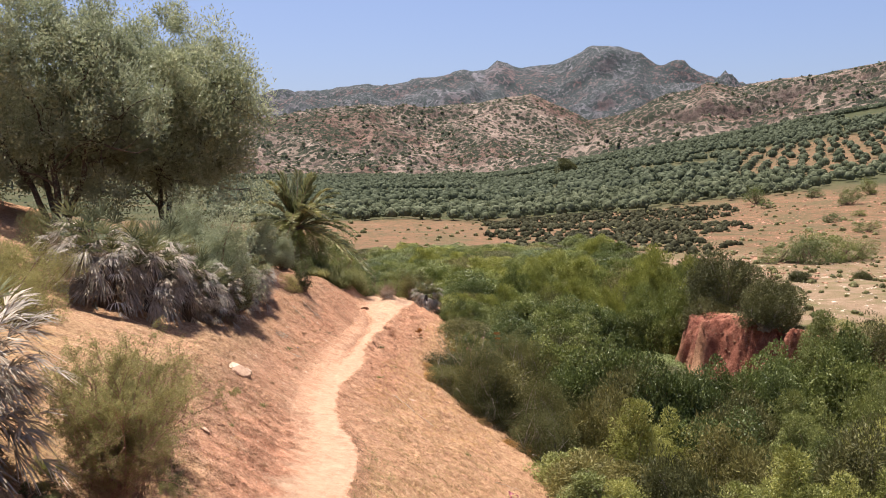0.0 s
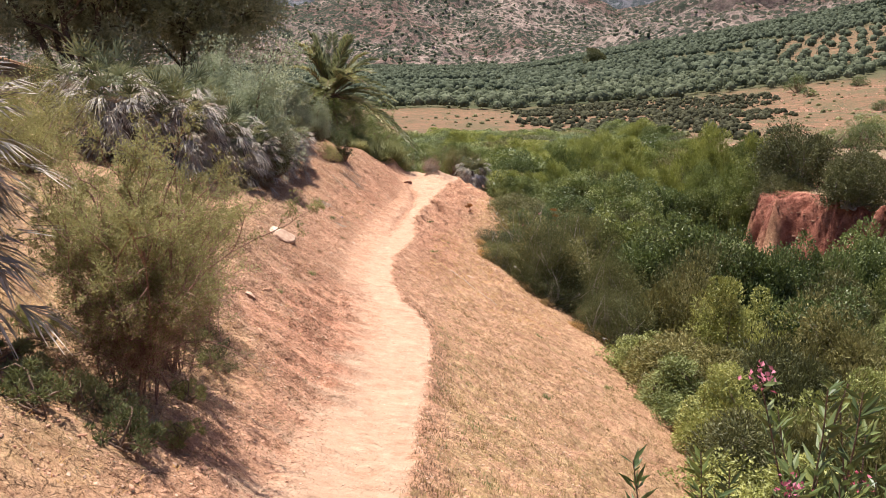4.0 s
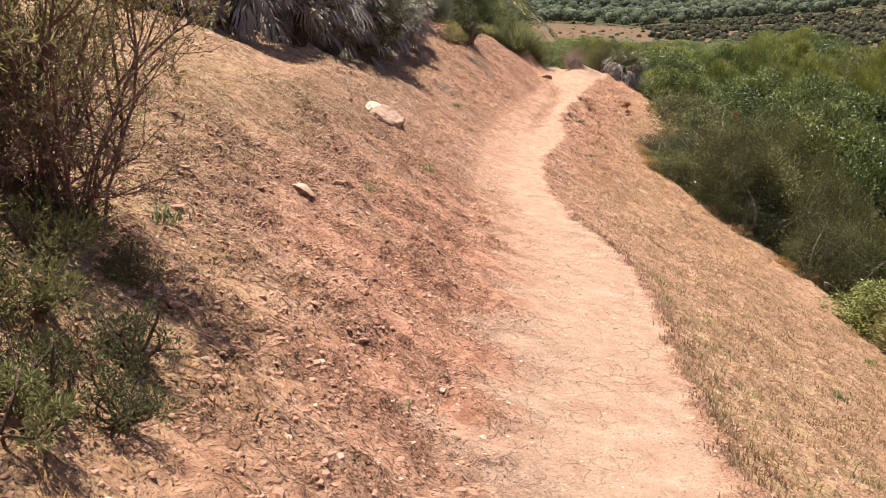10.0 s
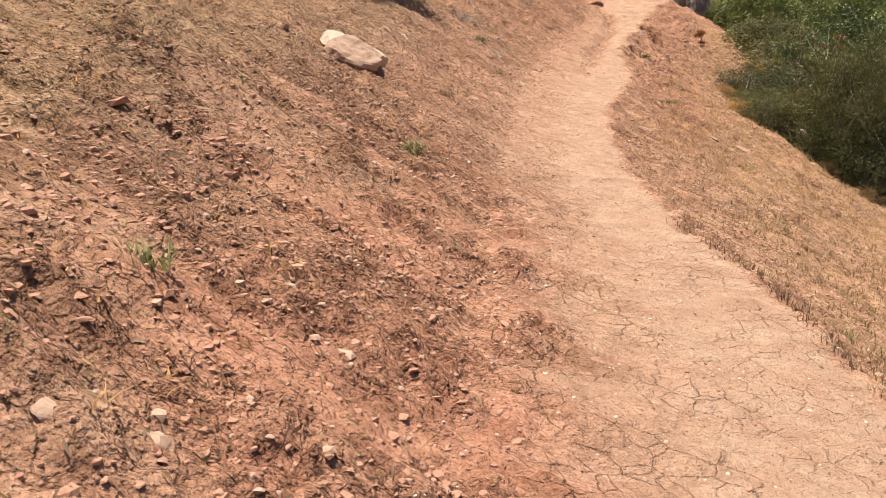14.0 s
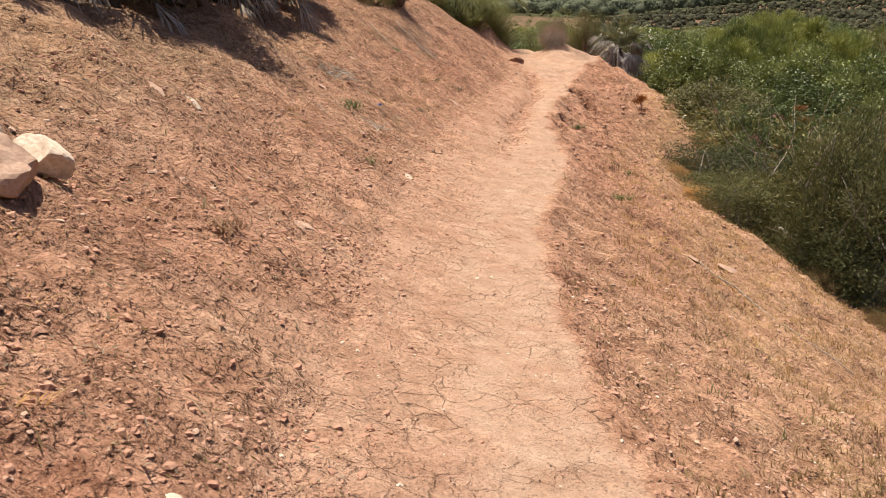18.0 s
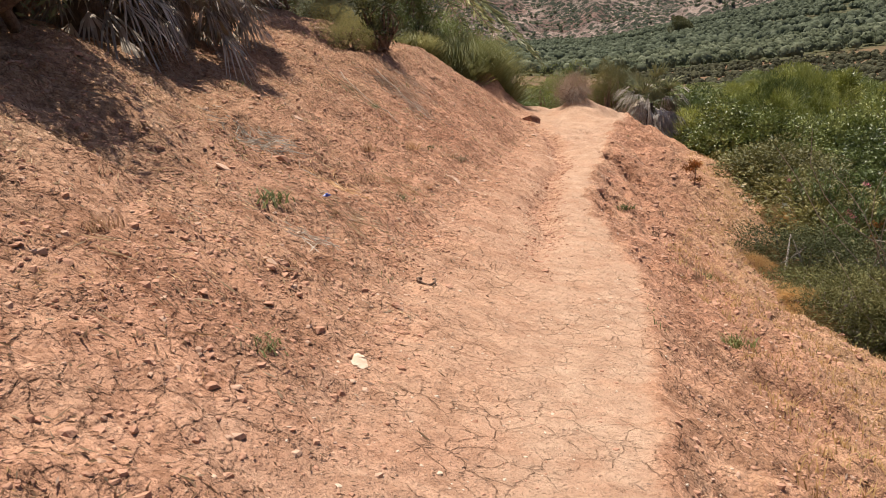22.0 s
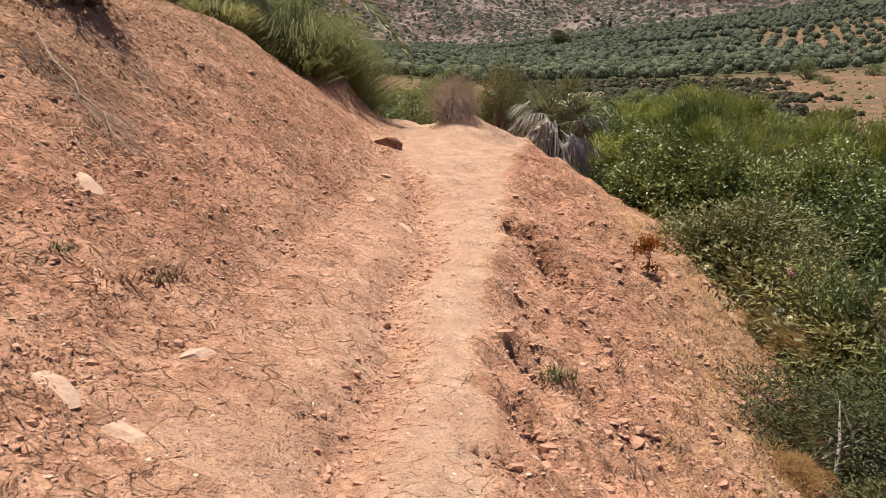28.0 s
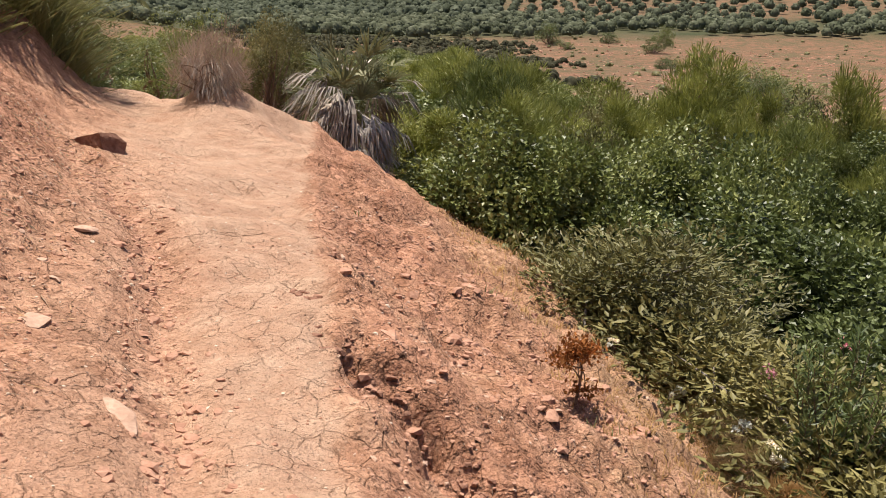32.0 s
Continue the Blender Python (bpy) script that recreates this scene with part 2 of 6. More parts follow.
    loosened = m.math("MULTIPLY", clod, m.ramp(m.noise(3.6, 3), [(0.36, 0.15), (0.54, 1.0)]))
    joint_shade = m.math("MULTIPLY", loosened, m.math("SUBTRACT", 1.0, m.ramp(plates, [(0.10, 0.0), (0.50, 1.0)])))
    # the gaps between clods get their shade in the colour too
    c = m.mix(m.math("MULTIPLY", joint_shade, 0.30), c, (0.165, 0.076, 0.045))
    m.colour(c)
    tilt = m.node("ShaderNodeSeparateColor")
    m.put(m.cells(13.0, "F1", jag.outputs[0], "Color"), tilt.inputs[0])
    small_tilt = m.node("ShaderNodeSeparateColor")
    m.put(m.cells(30.0, "F1", jag.outputs[0], "Color"), small_tilt.inputs[0])
    h = m.bump(m.math("MULTIPLY", loosened, m.math("MULTIPLY", plates, m.math("ADD", 0.35, tilt.outputs[0]))), 0.045, 1.0)
    h = m.bump(m.math("MULTIPLY", clod, m.math("MULTIPLY", bits, m.math("ADD", 0.3, small_tilt.outputs[0]))), 0.018, 1.0, h)
    h0 = m.bump(split, -0.03, 1.0, h)
    h1 = m.bump(m.mix(0.5, fine, m.noise(75, 4, 0.7)), 0.035, 0.9, h0)
    h2 = m.bump(m.noise(9, 5, 0.7), 0.07, 0.7, h1)
    h3 = m.bump(m.ramp(grit, [(0.05, 1.0), (0.3, 0.0)]), 0.02, 0.6, h2)
    rough = m.math("MULTIPLY", near, m.math("SUBTRACT", 1.0, m.math("MULTIPLY", trail, 0.8)))
    round_a = m.math("MULTIPLY", rough, m.ramp(m.cells(17, "F1", bent.outputs[0]), [(0.1, 1.0), (0.75, 0.0)]))
    round_b = m.math("MULTIPLY", rough, m.ramp(m.cells(46, "F1", bent.outputs[0]), [(0.1, 1.0), (0.75, 0.0)]))
    h4 = m.bump(round_a, 0.012, 0.7, h3)
    m.bump(round_b, 0.005, 0.7, h4)
    return m.m


def mountain_material(name, pale, mid_tone, dark, red_tone, green, bushes, cover_at):
    """Bare rock broken by ledges, dotted with scrub that thickens in patches."""
    m = Mat(name, 0.98, 0.05)
    rock = m.ramp(m.noise(0.03, 9, 0.75), [(0.36, dark), (0.5, mid_tone), (0.62, pale)])
    red = m.ramp(m.noise(0.0045, 6, 0.6), [(0.50, 0.0), (0.60, 0.8)])
    rock = m.mix(red, rock, m.ramp(m.noise(0.04, 8, 0.7), [(0.35, (0.10, 0.055, 0.045)), (0.65, red_tone)]))
    more = m.noise(0.006, 6, 0.7)
    dots = m.ramp(m.cells(bushes), [(0.46, 1.0), (0.53, 0.0)])
    mass = m.ramp(m.noise(bushes * 1.6, 4, 0.65), [(0.46, 0.0), (0.52, 1.0)])
    cover = m.math("MAXIMUM", m.math("MULTIPLY", dots, m.ramp(more, [(cover_at, 1.0), (cover_at + 0.25, 0.4)])), m.math("MULTIPLY", mass, m.ramp(more, [(cover_at - 0.06, 1.0), (cover_at + 0.08, 0.0)])))
    steep = m.node("ShaderNodeSeparateXYZ")
    m.put(m.node("ShaderNodeNewGeometry").outputs["Normal"], steep.inputs[0])
    bare = m.ramp(steep.outputs[2], [(0.42, 1.0), (0.60, 0.0)])
    cover = m.math("MULTIPLY", cover, m.math("SUBTRACT", 1.0, m.math("MULTIPLY", bare, 0.8)))
    rock = m.mix(m.math("MULTIPLY", bare, 0.7), rock, m.ramp(m.noise(0.05, 6, 0.7), [(0.4, (0.075, 0.053, 0.053)), (0.62, (0.27, 0.185, 0.160))]))
    m.colour(m.mix(cover, rock, green))
    b1 = m.bump(m.noise(0.11, 8, 0.75), 9, 1.0)
    m.bump(m.noise(0.03, 8, 0.72), 14, 0.8, b1)
    return m.m


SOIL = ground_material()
# blue distance haze is put into the mountain's colours, slightly into the hill's
MOUNTAIN = mountain_material("hazed_mountain_rock", (0.290, 0.268, 0.280), (0.180, 0.172, 0.186), (0.100, 0.100, 0.114), (0.27, 0.185, 0.180), (0.074, 0.086, 0.086), 0.075, 0.56)
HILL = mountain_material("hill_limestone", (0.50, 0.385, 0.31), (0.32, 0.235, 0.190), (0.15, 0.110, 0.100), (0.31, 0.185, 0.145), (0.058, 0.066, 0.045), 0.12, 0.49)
TAN_ROCK = rock_material("tan_earthy_stone", (0.34, 0.205, 0.135), (0.54, 0.375, 0.265))
PALE_ROCK = rock_material("pale_limestone", (0.42, 0.31, 0.215), (0.70, 0.575, 0.44))
RED_ROCK = rock_material("red_brown_stone", (0.13, 0.060, 0.038), (0.34, 0.185, 0.120))
CLOD = rock_material("soil_clod", (0.29, 0.145, 0.090), (0.47, 0.275, 0.180))
BRAMBLE = leaf_material("bramble_leaf", (0.044, 0.059, 0.015), (0.128, 0.157, 0.042), (0.285, 0.312, 0.118), 0.45, 0.38)
TWIGGY = leaf_material("twiggy_olive_leaf", (0.042, 0.045, 0.016), (0.112, 0.114, 0.042), (0.245, 0.232, 0.108), 0.7, 0.15)
BROWNGRASS = leaf_material("brown_dead_grass", (0.160, 0.095, 0.060), (0.310, 0.200, 0.130), (0.450, 0.320, 0.220), 0.85, 0.1, 0.6)
SCRUB = leaf_material("scrub_leaf", (0.048, 0.048, 0.015), (0.135, 0.130, 0.045), (0.300, 0.280, 0.125), 0.55, 0.3, 0.25)
HEATH = leaf_material("dark_heath_leaf", (0.030, 0.028, 0.014), (0.068, 0.064, 0.032), (0.130, 0.118, 0.062), 0.75, 0.1, 0.15)
MASTIC = leaf_material("mastic_leaf", (0.080, 0.092, 0.023), (0.228, 0.246, 0.070), (0.425, 0.430, 0.172), 0.5, 0.35)
REED = leaf_material("fresh_green_leaf", (0.070, 0.086, 0.018), (0.180, 0.202, 0.046), (0.360, 0.375, 0.125), 0.5, 0.3)
OLEANDER = leaf_material("oleander_leaf", (0.048, 0.074, 0.020), (0.108, 0.142, 0.042), (0.205, 0.232, 0.090), 0.42, 0.35)
OLIVE = leaf_material("olive_leaf", (0.145, 0.162, 0.090), (0.310, 0.334, 0.198), (0.480, 0.500, 0.345), 0.5, 0.35, 0.4, 1.2, 0.3)
BROOM = leaf_material("broom_twig", (0.150, 0.132, 0.050), (0.315, 0.285, 0.110), (0.470, 0.430, 0.195), 0.7, 0.15, 0.4, 1.2, 0.4)
DRYTWIG = leaf_material("dry_twig", (0.190, 0.125, 0.092), (0.340, 0.240, 0.180), (0.500, 0.385, 0.305), 0.85, 0.1, 0.5, 1.2, 0.5)
PALMGREEN = leaf_material("palm_leaf", (0.068, 0.080, 0.037), (0.145, 0.155, 0.080), (0.260, 0.260, 0.150), 0.6, 0.2)
FROND = leaf_material("date_palm_leaf", (0.095, 0.105, 0.045), (0.220, 0.225, 0.105), (0.400, 0.385, 0.205), 0.5, 0.3, 0.35)
PALMDEAD = leaf_material("dead_palm_leaf", (0.120, 0.094, 0.070), (0.310, 0.262, 0.216), (0.580, 0.525, 0.460), 0.7, 0.15, 0.05, 1.2, 0.5)
STRAW = leaf_material("dry_grass", (0.200, 0.115, 0.050), (0.400, 0.265, 0.125), (0.560, 0.420, 0.235), 0.8, 0.1, 0.6)
WHITESTRAW = leaf_material("bleached_straw", (0.330, 0.260, 0.200), (0.560, 0.480, 0.400), (0.720, 0.660, 0.580), 0.8, 0.1)
PALESTRAW = leaf_material("pale_straw", (0.230, 0.140, 0.080), (0.450, 0.320, 0.205), (0.660, 0.540, 0.400), 0.8, 0.1, 0.6)
GREENGRASS = leaf_material("green_grass", (0.088, 0.096, 0.032), (0.185, 0.188, 0.070), (0.310, 0.295, 0.140), 0.6, 0.2, 0.35)
# olive grey-green, greyed further by distance haze put into the colour
GROVE = leaf_material("grove_leaf", (0.050, 0.060, 0.035), (0.100, 0.114, 0.068), (0.185, 0.198, 0.130), 0.75, 0.08, 0.25, 0.22)
BARK = bark_material("grey_bark", (0.055, 0.042, 0.033), (0.165, 0.130, 0.105))
REDTWIG = bark_material("red_brown_twig", (0.180, 0.090, 0.066), (0.400, 0.240, 0.185), 30)
TWIG = bark_material("brown_twig", (0.120, 0.075, 0.052), (0.280, 0.190, 0.135), 30)
GREYTWIG = bark_material("grey_dead_stalk", (0.250, 0.200, 0.165), (0.520, 0.450, 0.385), 30)
PALETWIG = bark_material("bleached_twig", (0.300, 0.230, 0.170), (0.560, 0.470, 0.370), 30)
PINK = leaf_material("pink_petal", (0.55, 0.10, 0.16), (0.68, 0.18, 0.26), (0.75, 0.35, 0.40), 0.6, 0.2)
ORANGE = leaf_material("dried_orange_umbel", (0.20, 0.075, 0.025), (0.36, 0.145, 0.045), (0.48, 0.22, 0.075), 0.8, 0.1)
BLUE = leaf_material("blue_plastic", (0.03, 0.06, 0.35), (0.05, 0.09, 0.45), (0.08, 0.14, 0.55), 0.4, 0.5, 0.0)
WHITEFLOWER = leaf_material("white_petal", (0.55, 0.54, 0.47), (0.72, 0.71, 0.64), (0.82, 0.81, 0.76), 0.7, 0.1)


# ---------------------------------------------------------------- terrain
# trail stations: y, left edge x, left edge z, right edge x, right edge z
TRAIL = np.array([
    (-6.0, 0.10, 4.40, 0.95, 4.30),
    (0.0, -0.55, 2.85, 0.35, 2.75),
    (4.0, -1.45, 1.40, -0.60, 1.28),
    (8.0, -1.95, 0.22, -1.00, 0.08),
    (12.0, -1.95, -0.80, -0.75, -0.98),
    (14.7, -1.85, -1.26, -0.55, -1.48),
    (17.0, -1.82, -1.54, -0.35, -1.82),
    (19.0, -1.88, -1.66, -0.20, -2.02),
    (20.5, -1.91, -1.75, -0.07, -2.16),
    (22.5, -1.93, -1.90, -0.08, -2.28),
    (23.5, -1.94, -1.97, -0.33, -2.29),
    (24.7, -1.95, -2.03, -0.57, -2.30),
    (26.0, -1.95, -2.08, -0.75, -2.32),
    (28.0, -1.95, -2.16, -0.74, -2.41),
    (29.6, -1.89, -2.18, -0.72, -2.43),
    (30.6, -1.85, -2.20, -0.64, -2.46),
    (31.6, -1.81, -2.21, -0.45, -2.51),
    (33.0, -1.71, -2.23, -0.14, -2.57),
    (34.7, -1.56, -2.25, 0.10, -2.61),
    (36.0, -1.45, -2.26, 0.14, -2.61),
    (38.0, -1.15, -2.27, 0.16, -2.58),
    (39.0, -1.00, -2.27, 0.28, -2.59),
    (40.0, -0.82, -2.29, 0.48, -2.55),
    (42.0, -0.45, -2.32, 0.92, -2.50),
    (43.5, -0.20, -2.28, 1.28, -2.43),
    (44.6, -0.02, -2.25, 1.48, -2.38),
    (46.5, 0.05, -2.18, 1.85, -2.34),
    (48.0, 0.05, -2.12, 2.35, -2.34),
    (51.0, -0.10, -2.10, 3.10, -2.52),
    (56.0, -0.60, -2.60, 3.90, -3.00),
    (64.0, -1.50, -3.40, 3.40, -4.00),
    (80.0, -2.00, -4.60, 3.60, -5.20)])
# left rim of the dusty tread: y, x
WORN = np.array([(-6, 0.1), (0, -0.55), (4, -1.45), (8, -1.95), (12, -2.0), (15.3, -1.83), (17.3, -1.62), (20, -1.6), (22, -1.65), (24.4, -1.9), (26.0, -2.35), (28, -2.25), (30, -2.1), (32, -1.9), (34, -1.6), (36, -1.4),
                 (38, -1.0), (39, -0.85), (40.5, -0.6), (42.6, -0.1), (44.6, 0.1), (46, 0.4), (48, 0.25), (51, 0.0), (80, -1.5)])
# left bank: y, slope, height of the shoulder, slope above it; right flank: slope, width of the flank
BANK = np.array([
    (-6.0, 0.50, 1.6, 0.34, 0.42, 9.0),
    (4.0, 0.55, 1.6, 0.34, 0.42, 9.5),
    (10.0, 0.66, 1.7, 0.34, 0.52, 9.5),
    (16.0, 0.62, 1.7, 0.34, 0.60, 9.0),
    (20.0, 0.66, 1.6, 0.34, 0.64, 8.5),
    (24.0, 0.63, 1.6, 0.34, 0.57, 8.8),
    (28.0, 0.60, 1.6, 0.34, 0.53, 9.2),
    (33.0, 0.57, 1.5, 0.34, 0.58, 9.0),
    (36.0, 0.55, 1.5, 0.34, 0.56, 9.0),
    (40.0, 0.62, 1.5, 0.33, 0.58, 8.5),
    (43.0, 0.80, 1.6, 0.30, 0.46, 8.5),
    (47.0, 0.75, 1.5, 0.26, 0.40, 8.5),
    (52.0, 0.60, 1.1, 0.20, 0.45, 8.0),
    (64.0, 0.30, 0.8, 0.12, 0.25, 8.0)])


def smooth(a, b, v):
    s = np.clip((v - a) / (b - a), 0, 1)
    return s * s * (3 - 2 * s)


def table(rows, v, col):
    # a rounded line through the stations
    h = 0.9
    return (np.interp(v - h, rows[:, 0], rows[:, col]) + 2 * np.interp(v, rows[:, 0], rows[:, col]) + np.interp(v + h, rows[:, 0], rows[:, col])) / 4


def ripple(x, y, size, seed):
    # cheap smooth relief made of crossed waves, -1 to 1
    r = np.random.RandomState(seed)
    out = 0.0
    for k in range(6):
        a, p, f = r.uniform(0, 6.283), r.uniform(0, 6.283), r.uniform(0.6, 1.7) / size
        out = out + np.sin((x * np.cos(a) + y * np.sin(a)) * 6.283 * f + p + 1.3 * np.sin((x * np.sin(a) - y * np.cos(a)) * 4.1 * f + 2 * p))
    return out / 3.4


def valley(x, y):
    # far ground: terrace beyond the gully, fields, groves, then the rising foot of the hills
    r = np.hypot(x, y)
    az = np.degrees(np.arctan2(x, np.maximum(y, 1e-3)))
    z = np.interp(r, [0, 60, 110, 200, 250, 400, 700, 1000, 1500, 5000], [-2.6, -3.2, -5.0, -5.5, -5.2, -3.0, 4.0, 16.0, 30, 60])
    right = np.clip(az - 8, 0, 60)
    z = z + np.interp(r, [90, 200, 400, 800, 1500], [0, 0.13, 0.8, 2.45, 3.0]) * right * smooth(0, 8, az - 8 + 4)
    return z + 0.5 * ripple(x, y, 60, 5) * smooth(80, 200, r)


def gully_side(y):
    # foot of the red earth wall that closes the gully on the right
    return np.interp(y, [-10, 20, 30, 38, 44, 49, 56, 64, 75, 120], [18, 22, 25, 23, 18.2, 17.6, 23, 26, 28, 34])


def rim(y):
    # the broken right-hand lip of the tread
    return table(TRAIL, y, 3) + 0.035 * ripple(y, 0 * y + 1, 0.75, 18) + 0.02 * ripple(y, 0 * y + 4, 0.28, 19)


def height(x, y):
    x, y = np.broadcast_arrays(np.asarray(x, float), np.asarray(y, float))
    xl, zl, zr = (table(TRAIL, y, c) for c in (1, 2, 4))
    xr = rim(y)
    sl, hl, s2, sr, wr = (table(BANK, y, c) for c in (1, 2, 3, 4, 5))
    # tread: nearly level across, a little hollow
    u = np.clip((x - xl) / (xr - xl), 0, 1)
    tread = zl + (zr - zl) * u - 0.045 * np.sin(np.pi * u) ** 2
    # left bank
    d = np.maximum(xl - x, 0)
    k = hl / sl
    bank = np.minimum(d, k) * sl + np.minimum(np.maximum(d - k, 0), 45) * s2 - 0.10 * np.exp(-d / 0.35) * (d > 0) + 0.10 * (d > 0)
    bank = bank - 0.10 * (1 - np.exp(-d / 0.35)) * (d > 0)
    # right flank down to the gully floor, then the terrace wall and the terrace
    e = np.maximum(x - xr + 0.05, 0)
    soft = 0.22 + 0.18 * smooth(20, 12, y)
    e = np.sqrt(e * e + soft * soft) - soft
    flank = -sr * np.minimum(e, wr) - 0.11 * (1 - np.exp(-e / 0.10))
    near = tread + bank + flank
    lift = smooth(0, 1, (np.abs(x + 1) - 0.9) / 1.5)
    near = near + 0.10 * ripple(x, y, 2.6, 1) * lift + 0.035 * ripple(x, y, 0.8, 2) * (0.25 + 0.75 * lift)
    for cx, cy, wx, wy, up in ((1.62, 49.6, 0.62, 0.95, 0.50), (-0.45, 50.1, 0.62, 1.1, 0.58), (2.6, 50.4, 0.8, 0.9, 0.22), (0.75, 51.6, 0.9, 0.8, 0.16)):
        near = near + up * np.exp(-(((x - cx) / wx) ** 2) - ((y - cy) / wy) ** 2)
    wall = gully_side(y) + 1.1 * ripple(x, y, 5.0, 12) + 0.5 * ripple(x, y, 1.8, 13)
    terrace = valley(x, y) + 0.25 * ripple(x, y, 9, 4)
    rise = np.clip((x - wall + 0.35 * ripple(x, y, 0.9, 15)) / 1.9, 0, 1) ** 0.75
    near = near + (terrace - near) * rise
    # to the front the gully opens and the near hill gives way to the valley
    far = smooth(64, 125, y + 0.25 * np.maximum(x, 0) - 1.5 * np.clip(-x - 4, 0, 40))
    left = smooth(25, 90, -x)
    hill = near
    return hill * (1 - far) + (valley(x, y) + 6.0 * left * smooth(400, 80, y)) * far


def crumble(x, y):
    # small lumps and hollows of the loose soil
    x, y = np.broadcast_arrays(np.asarray(x, float), np.asarray(y, float))
    close = smooth(60, 48, y) * smooth(9, 5, np.abs(x))
    out = np.zeros(x.shape)
    some = close > 0
    out[some] = [noise.noise((a * 2.3, b * 2.3, 0.5)) + 0.55 * noise.noise((a * 6.1, b * 6.1, 3.5)) + 0.42 * noise.noise((a * 13.0, b * 13.0, 7.5)) for a, b in zip(x[some], y[some])]
    wall = smooth(2.2, 1.2, np.abs(x - gully_side(y) - 0.6)) * smooth(66, 58, y) * smooth(20, 28, y)
    some = wall > 0
    out[some] += 4 * wall[some] * np.array([noise.noise((a * 0.9, b * 0.9, 1.5)) + 0.6 * noise.noise((a * 2.3, b * 2.3, 9.5)) for a, b in zip(x[some], y[some])])
    return out * np.maximum(close, wall)


def crust(x, y, size, seed):
    # broken plates of dried soil: distance to the nearest split, and a number for each plate
    x, y = x / size + 0.35 * ripple(x, y, 2.2 * size, seed), y / size + 0.35 * ripple(x, y, 2.2 * size, seed + 1)
    i, j = np.floor(x), np.floor(y)
    f1, f2, own = np.full(x.shape, 9.0), np.full(x.shape, 9.0), np.zeros(x.shape)
    for a in (-1, 0, 1):
        for b in (-1, 0, 1):
            h = np.modf(np.abs(np.sin((i + a) * 127.1 + (j + b) * 311.7 + seed) * 43758.55))[0]
            k = np.modf(h * 91.7)[0]
            d = np.hypot(i + a + h - x, j + b + k - y)
            closer = d < f1
            f2 = np.where(closer, f1, np.minimum(f2, d))
            own = np.where(closer, np.modf(h * 37.3)[0], own)
            f1 = np.where(closer, d, f1)
    return f2 - f1, own


def broken(x, y):
    # how far the soil is broken into clods: strong on the foot of the bank and below the lip, less elsewhere
    x, y = np.broadcast_arrays(np.asarray(x, float), np.asarray(y, float))
    out = np.zeros(x.shape)
    some = (y > 8) & (y < 49) & (x > -4.8) & (x < 3.6)
    px, py = x[some], y[some]
    left, right = table(TRAIL, py, 1) - px, px - rim(py)
    foot = smooth(-0.9, -0.1, left) * smooth(2.6, 1.2, left) * smooth(13.5, 16, py) * smooth(27, 24, py)
    below = smooth(0.02, 0.15, right) * smooth(2.0, 0.9, right) * smooth(22, 27, py)
    out[some] = (0.55 * smooth(-0.2, 0.4, left) + 0.8 * foot + 0.45 * below) * smooth(-0.55, 0.35, ripple(px, py, 1.5, 43) + 0.4 * ripple(px, py, 0.5, 44))
    return out


def clods(x, y):
    x, y = np.broadcast_arrays(np.asarray(x, float), np.asarray(y, float))
    amount = broken(x, y)
    some = amount > 0.01
    out = np.zeros(x.shape)
    e, own = crust(x[some], y[some], 0.19, 45)
    out[some] = amount[some] * 0.038 * smooth(0.0, 0.42, e) * (0.25 + own)
    return out


def tread_wear(x, y):
    # 1 on the trodden path, 0 off it, with a ragged edge
    wob = 0.13 * ripple(y, x * 0 + 3, 1.3, 8) + 0.06 * ripple(y, x * 0, 0.5, 9) + 0.05 * ripple(x, y, 0.45, 10)
    a, b = np.interp(y, WORN[:, 0], WORN[:, 1]) + 1.7 * wob, rim(y) + 0.25 * wob
    return smooth(0, 1, (x - a) / (0.5 + 0.6 * smooth(21, 27, y)) + 0.35) * smooth(0, 1, (b - x) / 0.10 + 0.4) * smooth(70, 55, y)


def rut(x, y):
    # washed-out rut beside the tread near the crest
    mid = np.interp(y, [33, 36, 38, 40, 41.5, 43, 44.5, 46], [-0.95, -0.55, -0.35, -0.05, 0.25, 0.42, 0.42, 0.3]) + 0.05 * np.sin(y * 2.3)
    return np.exp(-(((x - mid) / 0.16) ** 2)) * smooth(33, 38, y) * smooth(47, 44.5, y)


# crumbled hollows along the lip of the tread: x, y, radius, depth
NOTCHES = ((1.20, 42.92, 0.13, 0.10), (1.34, 42.66, 0.15, 0.14), (1.52, 42.44, 0.13, 0.10), (1.56, 42.12, 0.18, 0.15), (1.72, 41.7, 0.14, 0.10), (1.15, 43.6, 0.10, 0.07),
           (0.50, 38.72, 0.10, 0.09), (0.50, 38.45, 0.11, 0.10), (0.22, 37.8, 0.12, 0.08), (0.40, 35.89, 0.09, 0.08), (0.43, 35.1, 0.12, 0.11), (0.45, 34.75, 0.10, 0.09), (0.9, 40.4, 0.12, 0.09), (0.72, 39.5, 0.09, 0.08))


def hollows(x, y):
    out = 0.0
    for cx, cy, rad, deep in NOTCHES:
        d = np.hypot(x - cx + 0.3 * (y - cy), (y - cy) * 0.7) / (1.5 * rad)
        out = out + 0.75 * deep * smooth(1.0, 0.45, d + 0.25 * ripple(x, y, 0.3, 14))
    return out


def surface(x, y):
    w = tread_wear(x, y)
    return height(x, y) + clods(x, y) + (0.060 + 0.035 * smooth(0.1, 0.6, x - table(TRAIL, y, 3)) * smooth(28, 36, y)) * crumble(x, y) * (1 - 0.72 * w) - 0.03 * w - 0.11 * rut(x, y) - hollows(x, y)


